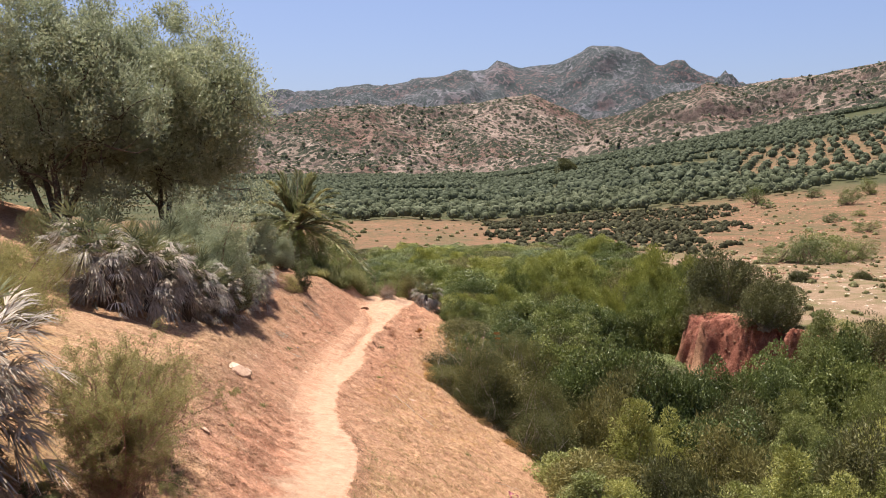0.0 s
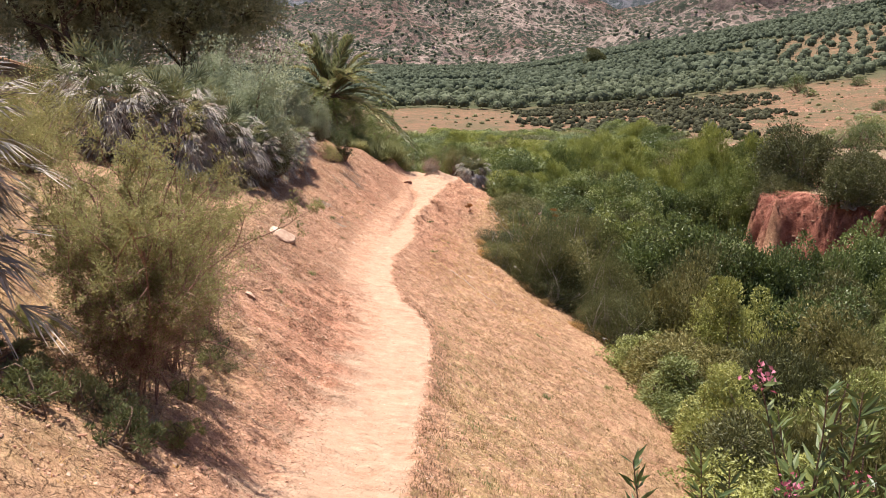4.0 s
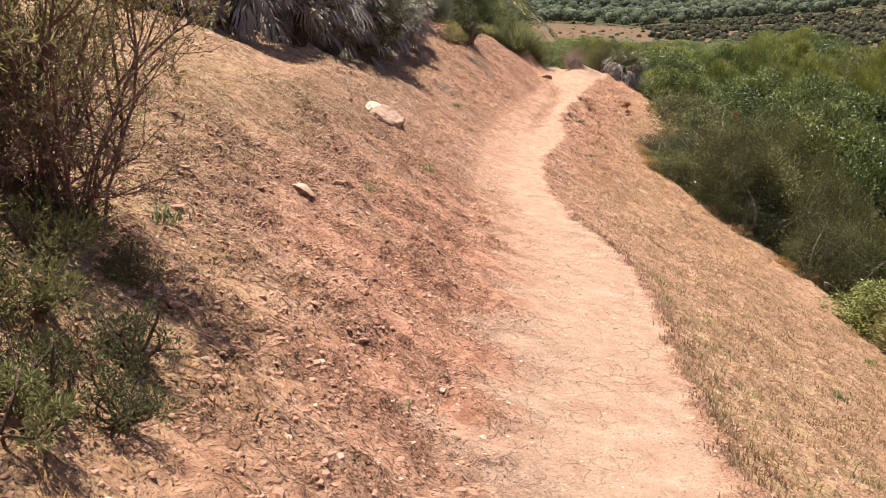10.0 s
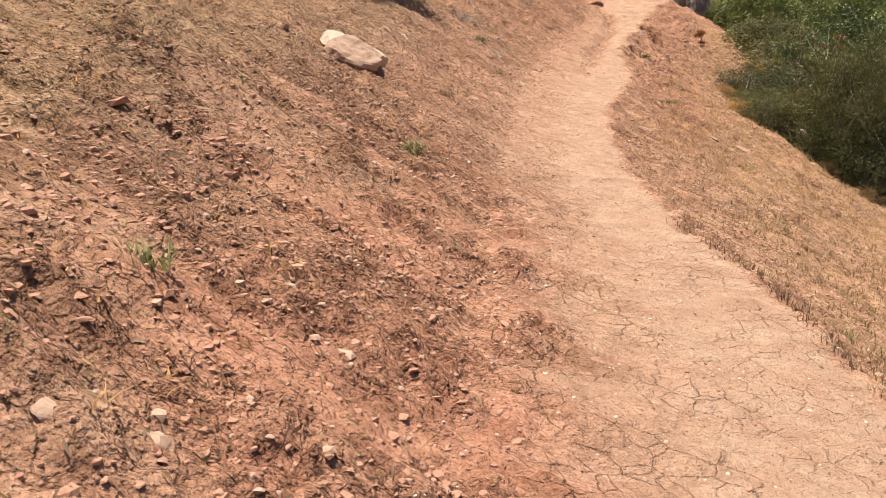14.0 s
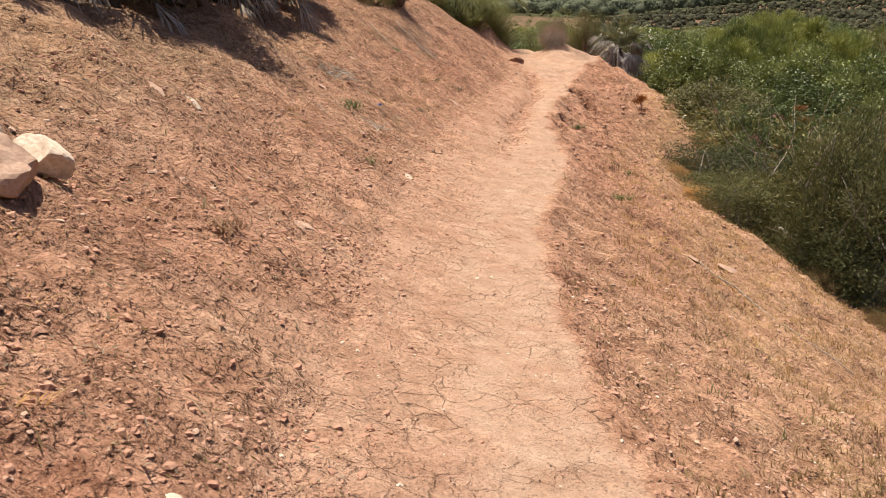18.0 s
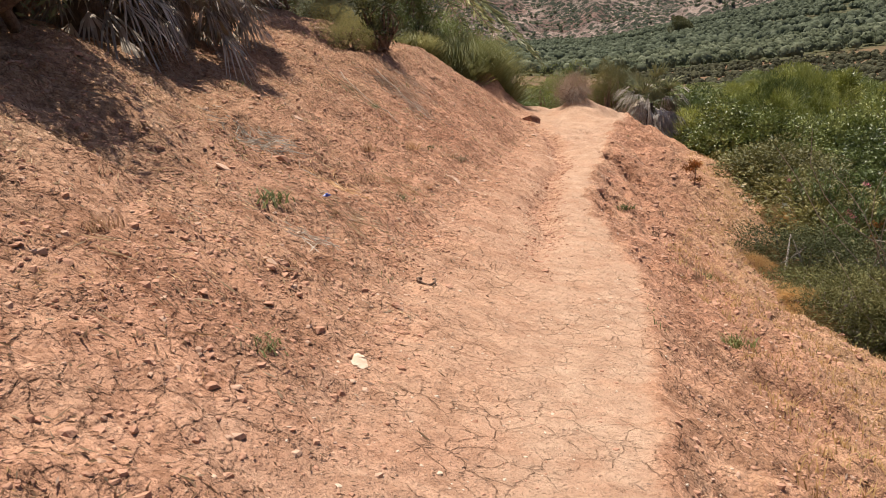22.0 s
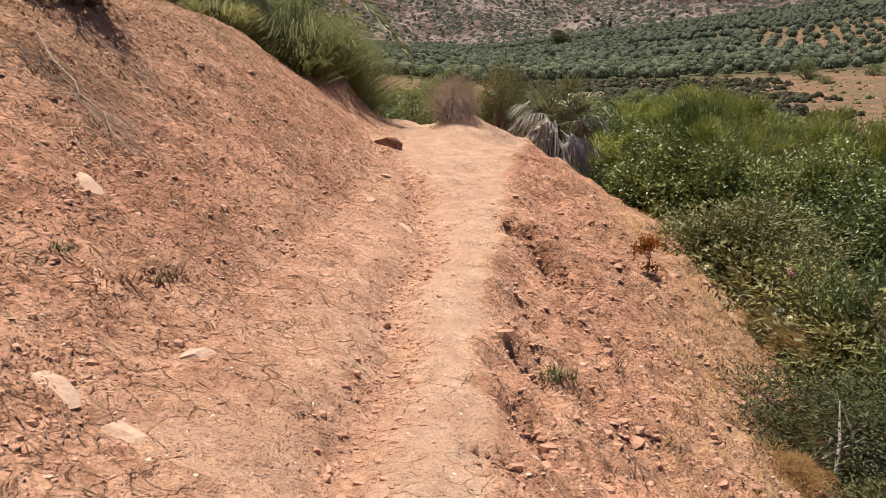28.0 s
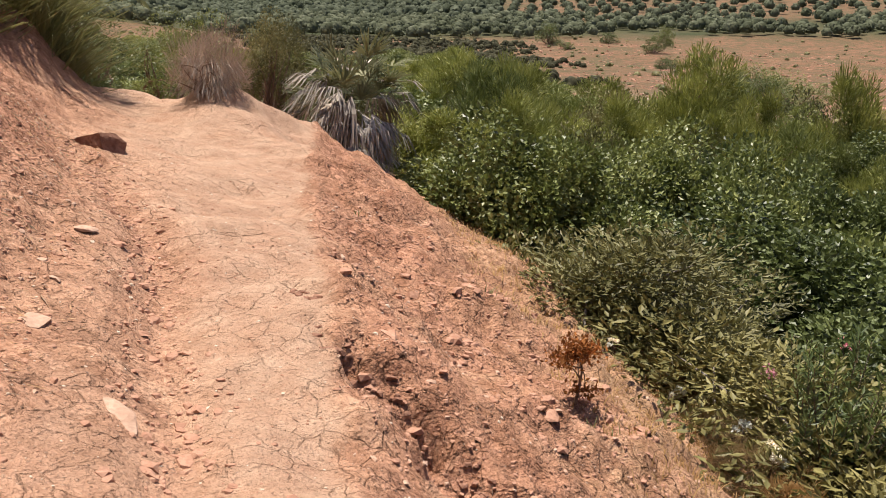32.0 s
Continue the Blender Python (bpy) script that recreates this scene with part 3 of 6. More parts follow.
# ---------------------------------------------------------------- mesh helpers
def mesh_of(name, verts, faces, mat, smooth_faces=False):
    """A mesh from an array of points and one array of equal-sided faces."""
    verts, faces = np.asarray(verts, np.float32).reshape(-1, 3), np.asarray(faces, np.int32)
    me = bpy.data.meshes.new(name)
    n, k = faces.shape
    me.vertices.add(len(verts))
    me.vertices.foreach_set("co", verts.ravel())
    me.loops.add(n * k)
    me.loops.foreach_set("vertex_index", faces.ravel())
    me.polygons.add(n)
    me.polygons.foreach_set("loop_start", np.arange(0, n * k, k, dtype=np.int32))
    me.polygons.foreach_set("use_smooth", np.full(n, smooth_faces))
    me.materials.append(mat)
    me.update(calc_edges=True)
    return me


def part(name, me, parent, label=""):
    ob = new(name, me)
    ob.parent = parent
    return tagged(ob, label)


def thing(name, label, category, group="", kind=""):
    return tagged(new(name), label, category, group, kind)


def unit(v):
    return v / np.maximum(np.linalg.norm(v, axis=-1, keepdims=True), 1e-9)


def leaves(name, at, ahead, length, width, mat, rng, bend=0.25, out=None):
    """One four-cornered, slightly folded leaf for each row of at and ahead; out: the way that the leaf's face tends to look."""
    n = len(at)
    ahead = unit(ahead)
    way = unit(rng.normal(size=(n, 3)))
    if out is not None:
        way = unit(out) + way * 0.55
    side = unit(np.cross(ahead, way))
    up = np.cross(side, ahead)
    length = np.broadcast_to(length, n)[:, None] * rng.uniform(0.7, 1.25, (n, 1))
    width = np.broadcast_to(width, n)[:, None] * rng.uniform(0.75, 1.2, (n, 1))
    mid = at + ahead * length * 0.45
    v = np.stack([at, mid + side * width / 2 + up * width * bend, at + ahead * length, mid - side * width / 2 + up * width * bend], 1)
    return mesh_of(name, v, np.arange(4 * n).reshape(-1, 4), mat)


def tubes(name, lines, mat, sides=5):
    """Tapered stems: lines of (points, first radius, last radius)."""
    V, F, base = [], [], 0
    ring = np.linspace(0, 2 * np.pi, sides, endpoint=False)
    for pts, r0, r1 in lines:
        pts = np.asarray(pts, float)
        k = len(pts)
        t = unit(np.gradient(pts, axis=0))
        a = unit(np.cross(t, (0.31, 0.22, 0.93)))
        b = np.cross(t, a)
        r = np.linspace(r0, r1, k)[:, None, None]
        V.append((pts[:, None] + r * (np.cos(ring)[:, None] * a[:, None] + np.sin(ring)[:, None] * b[:, None])).reshape(-1, 3))
        i, j = np.meshgrid(np.arange(k - 1), np.arange(sides), indexing="ij")
        q = np.stack([i * sides + j, i * sides + (j + 1) % sides, (i + 1) * sides + (j + 1) % sides, (i + 1) * sides + j], -1).reshape(-1, 4)
        F.append(q + base)
        base += k * sides
    return mesh_of(name, np.concatenate(V), np.concatenate(F), mat, True)


def limb(start, ahead, length, rng, steps=6, wander=0.25, lift=0.0):
    """A crooked line that sets out from start."""
    p, d, out = np.array(start, float), unit(np.array(ahead, float)), []
    for _ in range(steps):
        out.append(p.copy())
        p = p + d * length / (steps - 1)
        d = unit(d + rng.normal(size=3) * wander + np.array((0, 0, lift)))
    return np.array(out)


# ---------------------------------------------------------------- ground sheet
def spread(core, grow, limit):
    out = list(core)
    step = core[-1] - core[-2]
    while out[-1] < limit:
        step *= grow
        out.append(out[-1] + step)
    return out


right = spread(np.concatenate([np.arange(-4.6, 3.2, 0.042), np.arange(3.2, 5.0, 0.075), np.arange(5.0, 25.0, 0.22)]), 1.09, 4200)
left = spread(np.arange(4.6, 5.0, 0.12), 1.09, 4200)[1:]
gx = np.array(sorted([-v for v in left] + right))
gy = np.array(sorted([-v for v in spread(np.arange(-7.0, -6.4, 0.2), 1.12, 1500)][::-1] + spread(np.arange(7.2, 50.0, 0.058), 1.075, 4300)))
X, Y = np.meshgrid(gx, gy)
Z = surface(X, Y)
worn = tread_wear(X, Y) * (1 - 0.7 * rut(X, Y))
xl, xr = table(TRAIL, Y, 1), table(TRAIL, Y, 3)
nx, ny = len(gx), len(gy)
i, j = np.meshgrid(np.arange(ny - 1), np.arange(nx - 1), indexing="ij")
quads = np.stack([i * nx + j, i * nx + j + 1, (i + 1) * nx + j + 1, (i + 1) * nx + j], -1).reshape(-1, 4)
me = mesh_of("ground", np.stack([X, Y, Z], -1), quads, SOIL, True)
R = np.hypot(X, Y)
AZ = np.degrees(np.arctan2(X, Y))
grass = smooth(0.0, 0.5, X - xr) * (0.55 + 0.45 * smooth(24, 17, Y)) * (1 - 0.6 * smooth(21, 26, Y) * smooth(1.9, 0.9, X - xr)) + (0.40 + 0.45 * smooth(27, 20, Y)) * smooth(0.3 + 0.9 * smooth(15, 18, Y), 1.1 + 1.2 * smooth(15, 18, Y), xl - X)
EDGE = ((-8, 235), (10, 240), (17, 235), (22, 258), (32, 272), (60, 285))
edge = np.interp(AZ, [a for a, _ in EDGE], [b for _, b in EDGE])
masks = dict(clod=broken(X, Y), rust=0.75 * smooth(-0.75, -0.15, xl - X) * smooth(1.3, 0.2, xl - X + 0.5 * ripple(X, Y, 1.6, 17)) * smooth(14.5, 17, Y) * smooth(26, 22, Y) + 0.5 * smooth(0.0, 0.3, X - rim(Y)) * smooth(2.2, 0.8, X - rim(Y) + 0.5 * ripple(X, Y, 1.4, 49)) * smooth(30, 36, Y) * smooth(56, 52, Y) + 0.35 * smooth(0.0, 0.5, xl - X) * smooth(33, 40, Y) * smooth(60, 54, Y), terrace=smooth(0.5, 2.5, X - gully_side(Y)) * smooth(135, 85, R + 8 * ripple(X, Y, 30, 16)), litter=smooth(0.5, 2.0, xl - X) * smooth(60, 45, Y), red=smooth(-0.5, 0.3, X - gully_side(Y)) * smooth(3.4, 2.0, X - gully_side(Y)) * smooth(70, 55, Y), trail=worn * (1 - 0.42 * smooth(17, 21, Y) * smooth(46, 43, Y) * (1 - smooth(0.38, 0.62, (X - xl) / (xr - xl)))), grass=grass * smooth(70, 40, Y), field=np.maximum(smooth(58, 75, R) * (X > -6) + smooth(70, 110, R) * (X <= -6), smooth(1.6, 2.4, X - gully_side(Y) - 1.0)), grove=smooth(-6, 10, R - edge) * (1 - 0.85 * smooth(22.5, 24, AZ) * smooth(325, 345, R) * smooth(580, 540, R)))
for key, value in masks.items():
    a = me.attributes.new(key, "FLOAT", "POINT")
    a.data.foreach_set("value", np.clip(value, 0, 1).astype(np.float32).ravel())


def soil_top(x, y):
    """Height of the ground sheet at a spot."""
    x, y = np.broadcast_arrays(np.asarray(x, float), np.asarray(y, float))
    a, b = np.clip(np.searchsorted(gx, x) - 1, 0, len(gx) - 2), np.clip(np.searchsorted(gy, y) - 1, 0, len(gy) - 2)
    u, v = (x - gx[a]) / (gx[a + 1] - gx[a]), (y - gy[b]) / (gy[b + 1] - gy[b])
    return (Z[b, a] * (1 - u) + Z[b, a + 1] * u) * (1 - v) + (Z[b + 1, a] * (1 - u) + Z[b + 1, a + 1] * u) * v


tagged(new("ground", me), "dry reddish earth hillside with a worn dusty footpath", "ground", kind="structure")


def far_clumps(name, spots, size, count, leaf, mat, trunk, seed, label, category):
    """Many far trees or shrubs in one mesh: each a rough crown of leafy sprays over a short trunk."""
    rng = np.random.RandomState(seed)
    n = len(spots)
    d = unit(rng.normal(size=(n, count, 3)))
    d[..., 2] = np.abs(d[..., 2]) * 1.0 - 0.2
    rad = size[:, None] * rng.uniform(0.55, 1.05, (n, count)) * 0.5
    c = spots[:, None] + d * rad[..., None] * (1.0, 1.0, 0.95) + (0, 0, 1) * (size * trunk)[:, None, None]
    c = c.reshape(-1, 3)
    face = unit(d.reshape(-1, 3) + (0, 0, 0.25) + rng.normal(size=(n * count, 3)) * 0.6)
    a = unit(np.cross(face, rng.normal(size=(n * count, 3))))
    side = np.cross(face, a)
    L = (np.repeat(size, count) * leaf * rng.uniform(0.6, 1.3, n * count))[:, None]
    v = np.stack([c - a * L * 0.5, c + side * L * 0.42, c + a * L * 0.5, c - side * L * 0.42], 1).reshape(-1, 3)
    f = (np.arange(n * count)[:, None, None] * 4 + np.array([(0, 1, 2), (0, 2, 3)])).reshape(-1, 3)
    # the close-grown inside of each crown
    t = np.arange(6) * np.pi / 3
    ring = [np.stack([q * np.cos(t + o), q * np.sin(t + o), 0 * t + h], -1) for q, h, o in ((0.36, -0.22, 0.0), (0.47, 0.10, 0.5), (0.30, 0.40, 0.0))]
    core = 0.86 * np.concatenate(ring + [np.array([(0, 0, 0.48)])])
    k = np.arange(6)
    sides = [np.stack([k + o, (k + 1) % 6 + o, k + o + 6], -1) for o in (0, 6)] + [np.stack([(k + 1) % 6 + o, (k + 1) % 6 + o + 6, k + o + 6], -1) for o in (0, 6)] + [np.stack([k + 12, (k + 1) % 6 + 12, 0 * k + 18], -1)]
    w = spots[:, None] + (core * rng.uniform(0.75, 1.15, (n, 19, 3)) + (0, 0, trunk)) * size[:, None, None]
    fw = (np.arange(n)[:, None, None] * 19 + np.concatenate(sides)).reshape(-1, 3) + len(v)
    ob = new(name, mesh_of(name, np.concatenate([v, w.reshape(-1, 3)]), np.concatenate([f, fw]), mat, True))
    return tagged(ob, label, category, kind="stuff")


# ---------------------------------------------------------------- hills and mountain
def range_mesh(name, azimuths, radii, skyline, foot, crag, seed, steep, mat, label):
    """A range of hills round the valley: its crest follows the skyline's angles, its flank is broken into crags."""
    A, S = np.meshgrid(np.radians(azimuths), np.linspace(0, 1.25, 110))
    r0, r1 = radii
    rad = r0 + (r1 - r0) * S
    top = 4 + r1 * np.tan(np.radians(np.interp(np.degrees(A), [a for a, _ in skyline], [e for _, e in skyline])))
    low = np.interp(np.degrees(A), [a for a, _ in foot], [z for _, z in foot])
    px, py = rad * np.sin(A), rad * np.cos(A)
    n1 = np.array([noise.hetero_terrain((a / 420, b / 420, seed), 0.9, 2.1, 7, 0.6) for a, b in zip(px.ravel(), py.ravel())]).reshape(A.shape)
    n2 = np.array([noise.ridged_multi_fractal((a / 170, b / 170, seed + 4), 1.0, 2.2, 5, 1.0, 2.0) for a, b in zip(px.ravel(), py.ravel())]).reshape(A.shape)
    s = np.clip(S, 0, 1)
    st = np.interp(np.degrees(A), [-60, 15, 20, 80], [0.3, 0.3, steep, steep])
    prof = (1 - st) * s**1.15 + st * (0.76 * s**1.2 + 0.24 * smooth(0.86, 0.90, s + 0.03 * np.sin(A * 37)))
    z = low + (top - low) * prof * np.where(S > 1, np.maximum(1 - (S - 1) * 2.2, 0), 1)
    shape = np.sin(np.pi * np.clip(s, 0, 1)) ** 0.6
    z = z + 1.5 * crag * (n1 - n1.mean()) * shape + (0.9 if r1 < 2000 else 0.55) * crag * (n2 - n2.mean()) * (0.06 + 0.94 * shape) * smooth(0, 0.15, S)
    z = z + smooth(0.1, 0.3, S) * np.array([crag * (0.10 * noise.noise((a / 60, b / 60, 1)) + 0.07 * noise.noise((a / 24, b / 24, 2))) for a, b in zip(px.ravel(), py.ravel())]).reshape(A.shape)
    k, w = A.shape
    i, j = np.meshgrid(np.arange(k - 1), np.arange(w - 1), indexing="ij")
    f = np.stack([i * w + j, i * w + j + 1, (i + 1) * w + j + 1, (i + 1) * w + j], -1).reshape(-1, 4)
    me = mesh_of(name, np.stack([px, py, z], -1), f, mat, True)
    a = me.attributes.new("level", "FLOAT", "POINT")
    a.data.foreach_set("value", np.clip(z / 420, 0, 1).astype(np.float32).ravel())
    g = np.random.RandomState(int(seed))
    pick = g.choice(k * w, 16000, replace=False)
    pick = pick[(S.ravel()[pick] < 1.0) & (S.ravel()[pick] > 0.04) & (g.rand(16000) < 0.35 + 0.65 * (ripple(px.ravel()[pick], py.ravel()[pick], 200, 51) > -0.2))]
    spots = np.stack([px, py, z], -1).reshape(-1, 3)[pick] + g.normal(size=(len(pick), 3)) * (4, 4, 0)
    if r1 < 2000:
        far_clumps("hill_scrub", spots, r1 / 1500 * g.uniform(2.0, 6.2, len(pick)), 3, 0.5, GROVE, 0.05, 9, "dark scrub dotted over the rocky slope", "scrub")
    return tagged(new(name, me), label, "mountain", kind="structure")


SKY_FAR = ((-60, 4.5), (-20, 4.6), (-9, 4.9), (-6.3, 4.9), (-4.4, 5.2), (-2.8, 5.7), (0.2, 6.3), (2.3, 6.3), (5.2, 6.8), (8.0, 7.15), (8.7, 7.75), (10.1, 7.25), (12.6, 7.55), (14.0, 8.25), (14.5, 8.5), (16.1, 8.35), (17.5, 7.85), (18.6, 6.95), (21, 6.05), (24, 5.4), (40, 4.5), (80, 3.5))
SKY_MID = ((-60, 3.4), (-12, 3.9), (-5.3, 4.1), (-2.5, 4.8), (0.6, 5.0), (4.1, 4.85), (7.7, 5.2), (10.8, 5.6), (12.9, 4.8), (14.3, 4.0), (16.3, 4.4), (19.0, 5.5), (20.6, 5.7), (21.4, 6.15), (22.9, 5.75), (25, 6.05), (27.2, 6.2), (29, 6.5), (31.3, 6.9), (36, 7.2), (45, 7.4), (80, 7.0))
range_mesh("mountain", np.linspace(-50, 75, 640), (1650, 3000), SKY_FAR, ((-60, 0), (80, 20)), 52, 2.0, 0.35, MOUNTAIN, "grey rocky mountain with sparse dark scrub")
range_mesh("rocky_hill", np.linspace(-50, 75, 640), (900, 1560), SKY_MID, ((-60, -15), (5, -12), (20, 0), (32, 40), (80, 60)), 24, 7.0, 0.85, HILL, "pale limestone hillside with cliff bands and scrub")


# ---------------------------------------------------------------- far groves and scrub
rng = np.random.RandomState(11)


def scatter(az0, az1, r0, r1, step, keep=1.0, jitter=0.3):
    """Spots on a loosely planted grid, turned a little, inside a sector of the valley."""
    gx, gy = np.meshgrid(np.arange(-900, 1300, step), np.arange(60, 1300, step))
    a = radians(18)
    px, py = gx * math.cos(a) - gy * math.sin(a) + 300, gx * math.sin(a) + gy * math.cos(a)
    px, py = px + rng.normal(size=px.shape) * jitter * step, py + rng.normal(size=px.shape) * jitter * step
    px, py = px.ravel(), py.ravel()
    r, az = np.hypot(px, py), np.degrees(np.arctan2(px, py))
    ok = (az > az0) & (az < az1) & (r > r0) & (r < r1) & (rng.rand(len(r)) < keep)
    return px[ok], py[ok], r[ok], az[ok]


def seat(px, py):
    return np.stack([px, py, height(px, py) - 0.1], -1)


px, py, r, az = scatter(-9, 62, 232, 340, 4.7, 0.94)
ok = (r > np.interp(az, [a for a, _ in EDGE], [b for _, b in EDGE])) & ~((az > 26) & (ripple(px, py, 70, 23) > 0.35))
far_clumps("olive_grove", seat(px[ok], py[ok]), rng.uniform(3.2, 4.8, ok.sum()), 64, 0.17, GROVE, 0.36, 1, "dense dark green olive grove in the valley", "grove")
px, py, r, az = scatter(23.5, 62, 340, 540, 9.5, 0.9, 0.10)
ok = (r > np.interp(az, [a for a, _ in EDGE], [b for _, b in EDGE])) & (rng.rand(len(r)) < 0.9)
far_clumps("olive_grove", seat(px[ok], py[ok]), rng.uniform(3.6, 5.2, ok.sum()), 40, 0.2, GROVE, 0.38, 2, "olive trees planted in rows on tan soil", "grove")
px, py, r, az = scatter(-9, 62, 338, 960, 6.0, 0.9, 0.24)
strip = (az > 16.8) & (az < 22.2) & (np.abs(r - 500 + 6 * (az - 19.5)) < 22)
hole = strip | (az > 23.3) & (r < 543) | (az > 24) & (ripple(px, py, 120, 22) > 0.75) | (ripple(px, py, 260, 21) > 0.70)
far_clumps("olive_grove", seat(px[~hole], py[~hole]), rng.uniform(3.8, 5.8, (~hole).sum()), 12, 0.3, GROVE, 0.36, 3, "distant olive groves covering the valley slope", "grove")
# dark low scrub on the red field below the grove
px, py, r, az = scatter(6, 25, 108, 238, 1.75, 0.9, 0.4)
ok = (ripple(px, py, 34, 31) + 0.8 * ripple(px, py, 9, 36) > -0.75) & (az + 1.5 * ripple(px, py, 40, 32) < 22.3) & (az + 2 * ripple(px, py, 30, 33) > 9) & (r > 122 + 14 * ripple(px, py, 26, 34))
far_clumps("field_scrub", seat(px[ok], py[ok]), rng.uniform(0.7, 2.2, ok.sum()), 26, 0.20, HEATH, 0.10, 4, "dark low scrub on red stony soil", "scrub")
px, py, r, az = scatter(-8, 55, 80, 268, 3.0, 0.5, 0.5)
ok = ripple(px, py, 28, 35) > 1.6 * rng.rand(len(px)) - 0.9
px, py = px[ok], py[ok]
far_clumps("field_scrub", seat(px, py), rng.uniform(0.3, 1.0, len(px)) * rng.uniform(0.6, 1.7, len(px)), 22, 0.22, SCRUB, 0.1, 5, "scattered low bushes on a bare tan field", "scrub")


# ---------------------------------------------------------------- plant builders
def shrub(name, label, category, seed, n, width, tall, leaf, mat, stem, clumps=26, stems=16, loose=0.34, group="", upright=0.0):
    """A leafy bush: stems from one foot, leaf clumps over a lumpy dome, gaps between the clumps."""
    g = np.random.RandomState(seed)
    ob = thing(name, label, category, group)
    d = unit(g.normal(size=(clumps, 3)))
    d[:, 2] = np.abs(d[:, 2])
    lobes = unit(g.normal(size=(6, 3)) * (1, 1, 0.7) + (0, 0, 0.35))
    d = d * (0.66 + 0.50 * np.clip((d @ lobes.T).max(1), 0, 1) ** 5 * g.uniform(0.6, 1.15, clumps))[:, None]
    c = d * (width / 2, width / 2, tall * 0.86) * g.uniform(0.58, 0.95, (clumps, 1)) + (0, 0, tall * 0.12)
    pick = g.randint(clumps, size=n)
    r = g.uniform(0.16, 0.5, clumps)[pick] * min(width, tall) * loose * 1.35
    q = unit(g.normal(size=(n, 3)))
    at = c[pick] + q * (r * np.where(g.rand(n) < 0.8, g.uniform(0.82, 1.05, n), g.uniform(0.3, 1.25, n)))[:, None]
    at[:, 2] = np.where(at[:, 2] < 0.02, np.abs(at[:, 2]) * 0.5 + 0.02, at[:, 2])
    ahead = q + g.normal(size=(n, 3)) * 0.6 + (0, 0, 0.15 + upright)
    tagged(part("foliage", leaves("foliage", at, ahead, leaf[0], leaf[1], mat, g, out=q * 1.3 + (0, 0, 0.45)), ob), kind="stuff")
    lines = []
    for k in range(stems):
        e = c[g.randint(clumps)]
        foot = g.normal(size=3) * (0.06, 0.06, 0) * width
        u = np.linspace(0, 1, 6)[:, None]
        pts = foot * (1 - u) + e * u + np.sin(u * np.pi) * g.normal(size=3) * 0.08 * width
        pts[:, 2] = np.maximum(pts[:, 2], -0.1 + 0.1 * u[:, 0])
        lines.append((pts, 0.018 * tall + 0.006, 0.005))
    tagged(part("branchwork", tubes("branchwork", lines, stem), ob), kind="stuff")
    return ob


def broom_shrub(seed, tall, width, n):
    """The wispy shrub beside the trail: many upright twigs that fork into fine green sprays, bare brown wood below."""
    g = np.random.RandomState(seed)
    ob = thing("broom_shrub", "wispy olive-brown broom shrub with bare woody base", "shrub")
    lines, tips, ways = [], [], []

    def spray(b, cnt):
        w = g.randint(1, len(b), size=cnt)
        tips.append(b[w] + g.normal(size=(cnt, 3)) * 0.02)
        ways.append(np.repeat(unit(b[-1] - b[0])[None], cnt, 0) * 0.6 + g.normal(size=(cnt, 3)) * 0.7 + (0, 0, 0.2))

    for k in range(30):
        a = g.uniform(0, 6.283)
        lean = g.uniform(0.05, 1.0)
        d = np.array((math.cos(a) * lean * width / 2.6, math.sin(a) * lean * width / 2.6, 1.0))
        p = limb(g.normal(size=3) * (0.13, 0.13, 0), d, tall * g.uniform(0.5, 0.9), g, 9, 0.17, 0.03)
        lines.append((p, 0.0085, 0.004))
        for m in range(7):
            q = limb(p[g.randint(1, 9)], unit(p[-1] - p[0]) + g.normal(size=3) * 0.6, g.uniform(0.25, 0.6), g, 6, 0.22, 0.04)
            lines.append((q, 0.0055, 0.002))
            for w in range(7):
                b = limb(q[g.randint(1, 6)], unit(q[-1] - q[0]) + g.normal(size=3) * 0.75, g.uniform(0.10, 0.26), g, 4, 0.25, 0.03)
                lines.append((b, 0.0026, 0.001))
                spray(b, n // (30 * 7 * 7))
    part("branchwork", tubes("branchwork", lines, REDTWIG, 4), ob, "reddish brown bare twigs")
    tips, ways = np.concatenate(tips), np.concatenate(ways)
    high = tips[:, 2] / tall + g.normal(size=len(tips)) * 0.16
    live = high > 0.30
    part("foliage", leaves("foliage", tips[live], ways[live], 0.032, 0.0085, BROOM, g), ob)
    part("dead_foliage", leaves("dead_foliage", tips[~live], ways[~live], 0.034, 0.006, DRYTWIG, g), ob, "dead grey-brown twig sprays")
    return ob


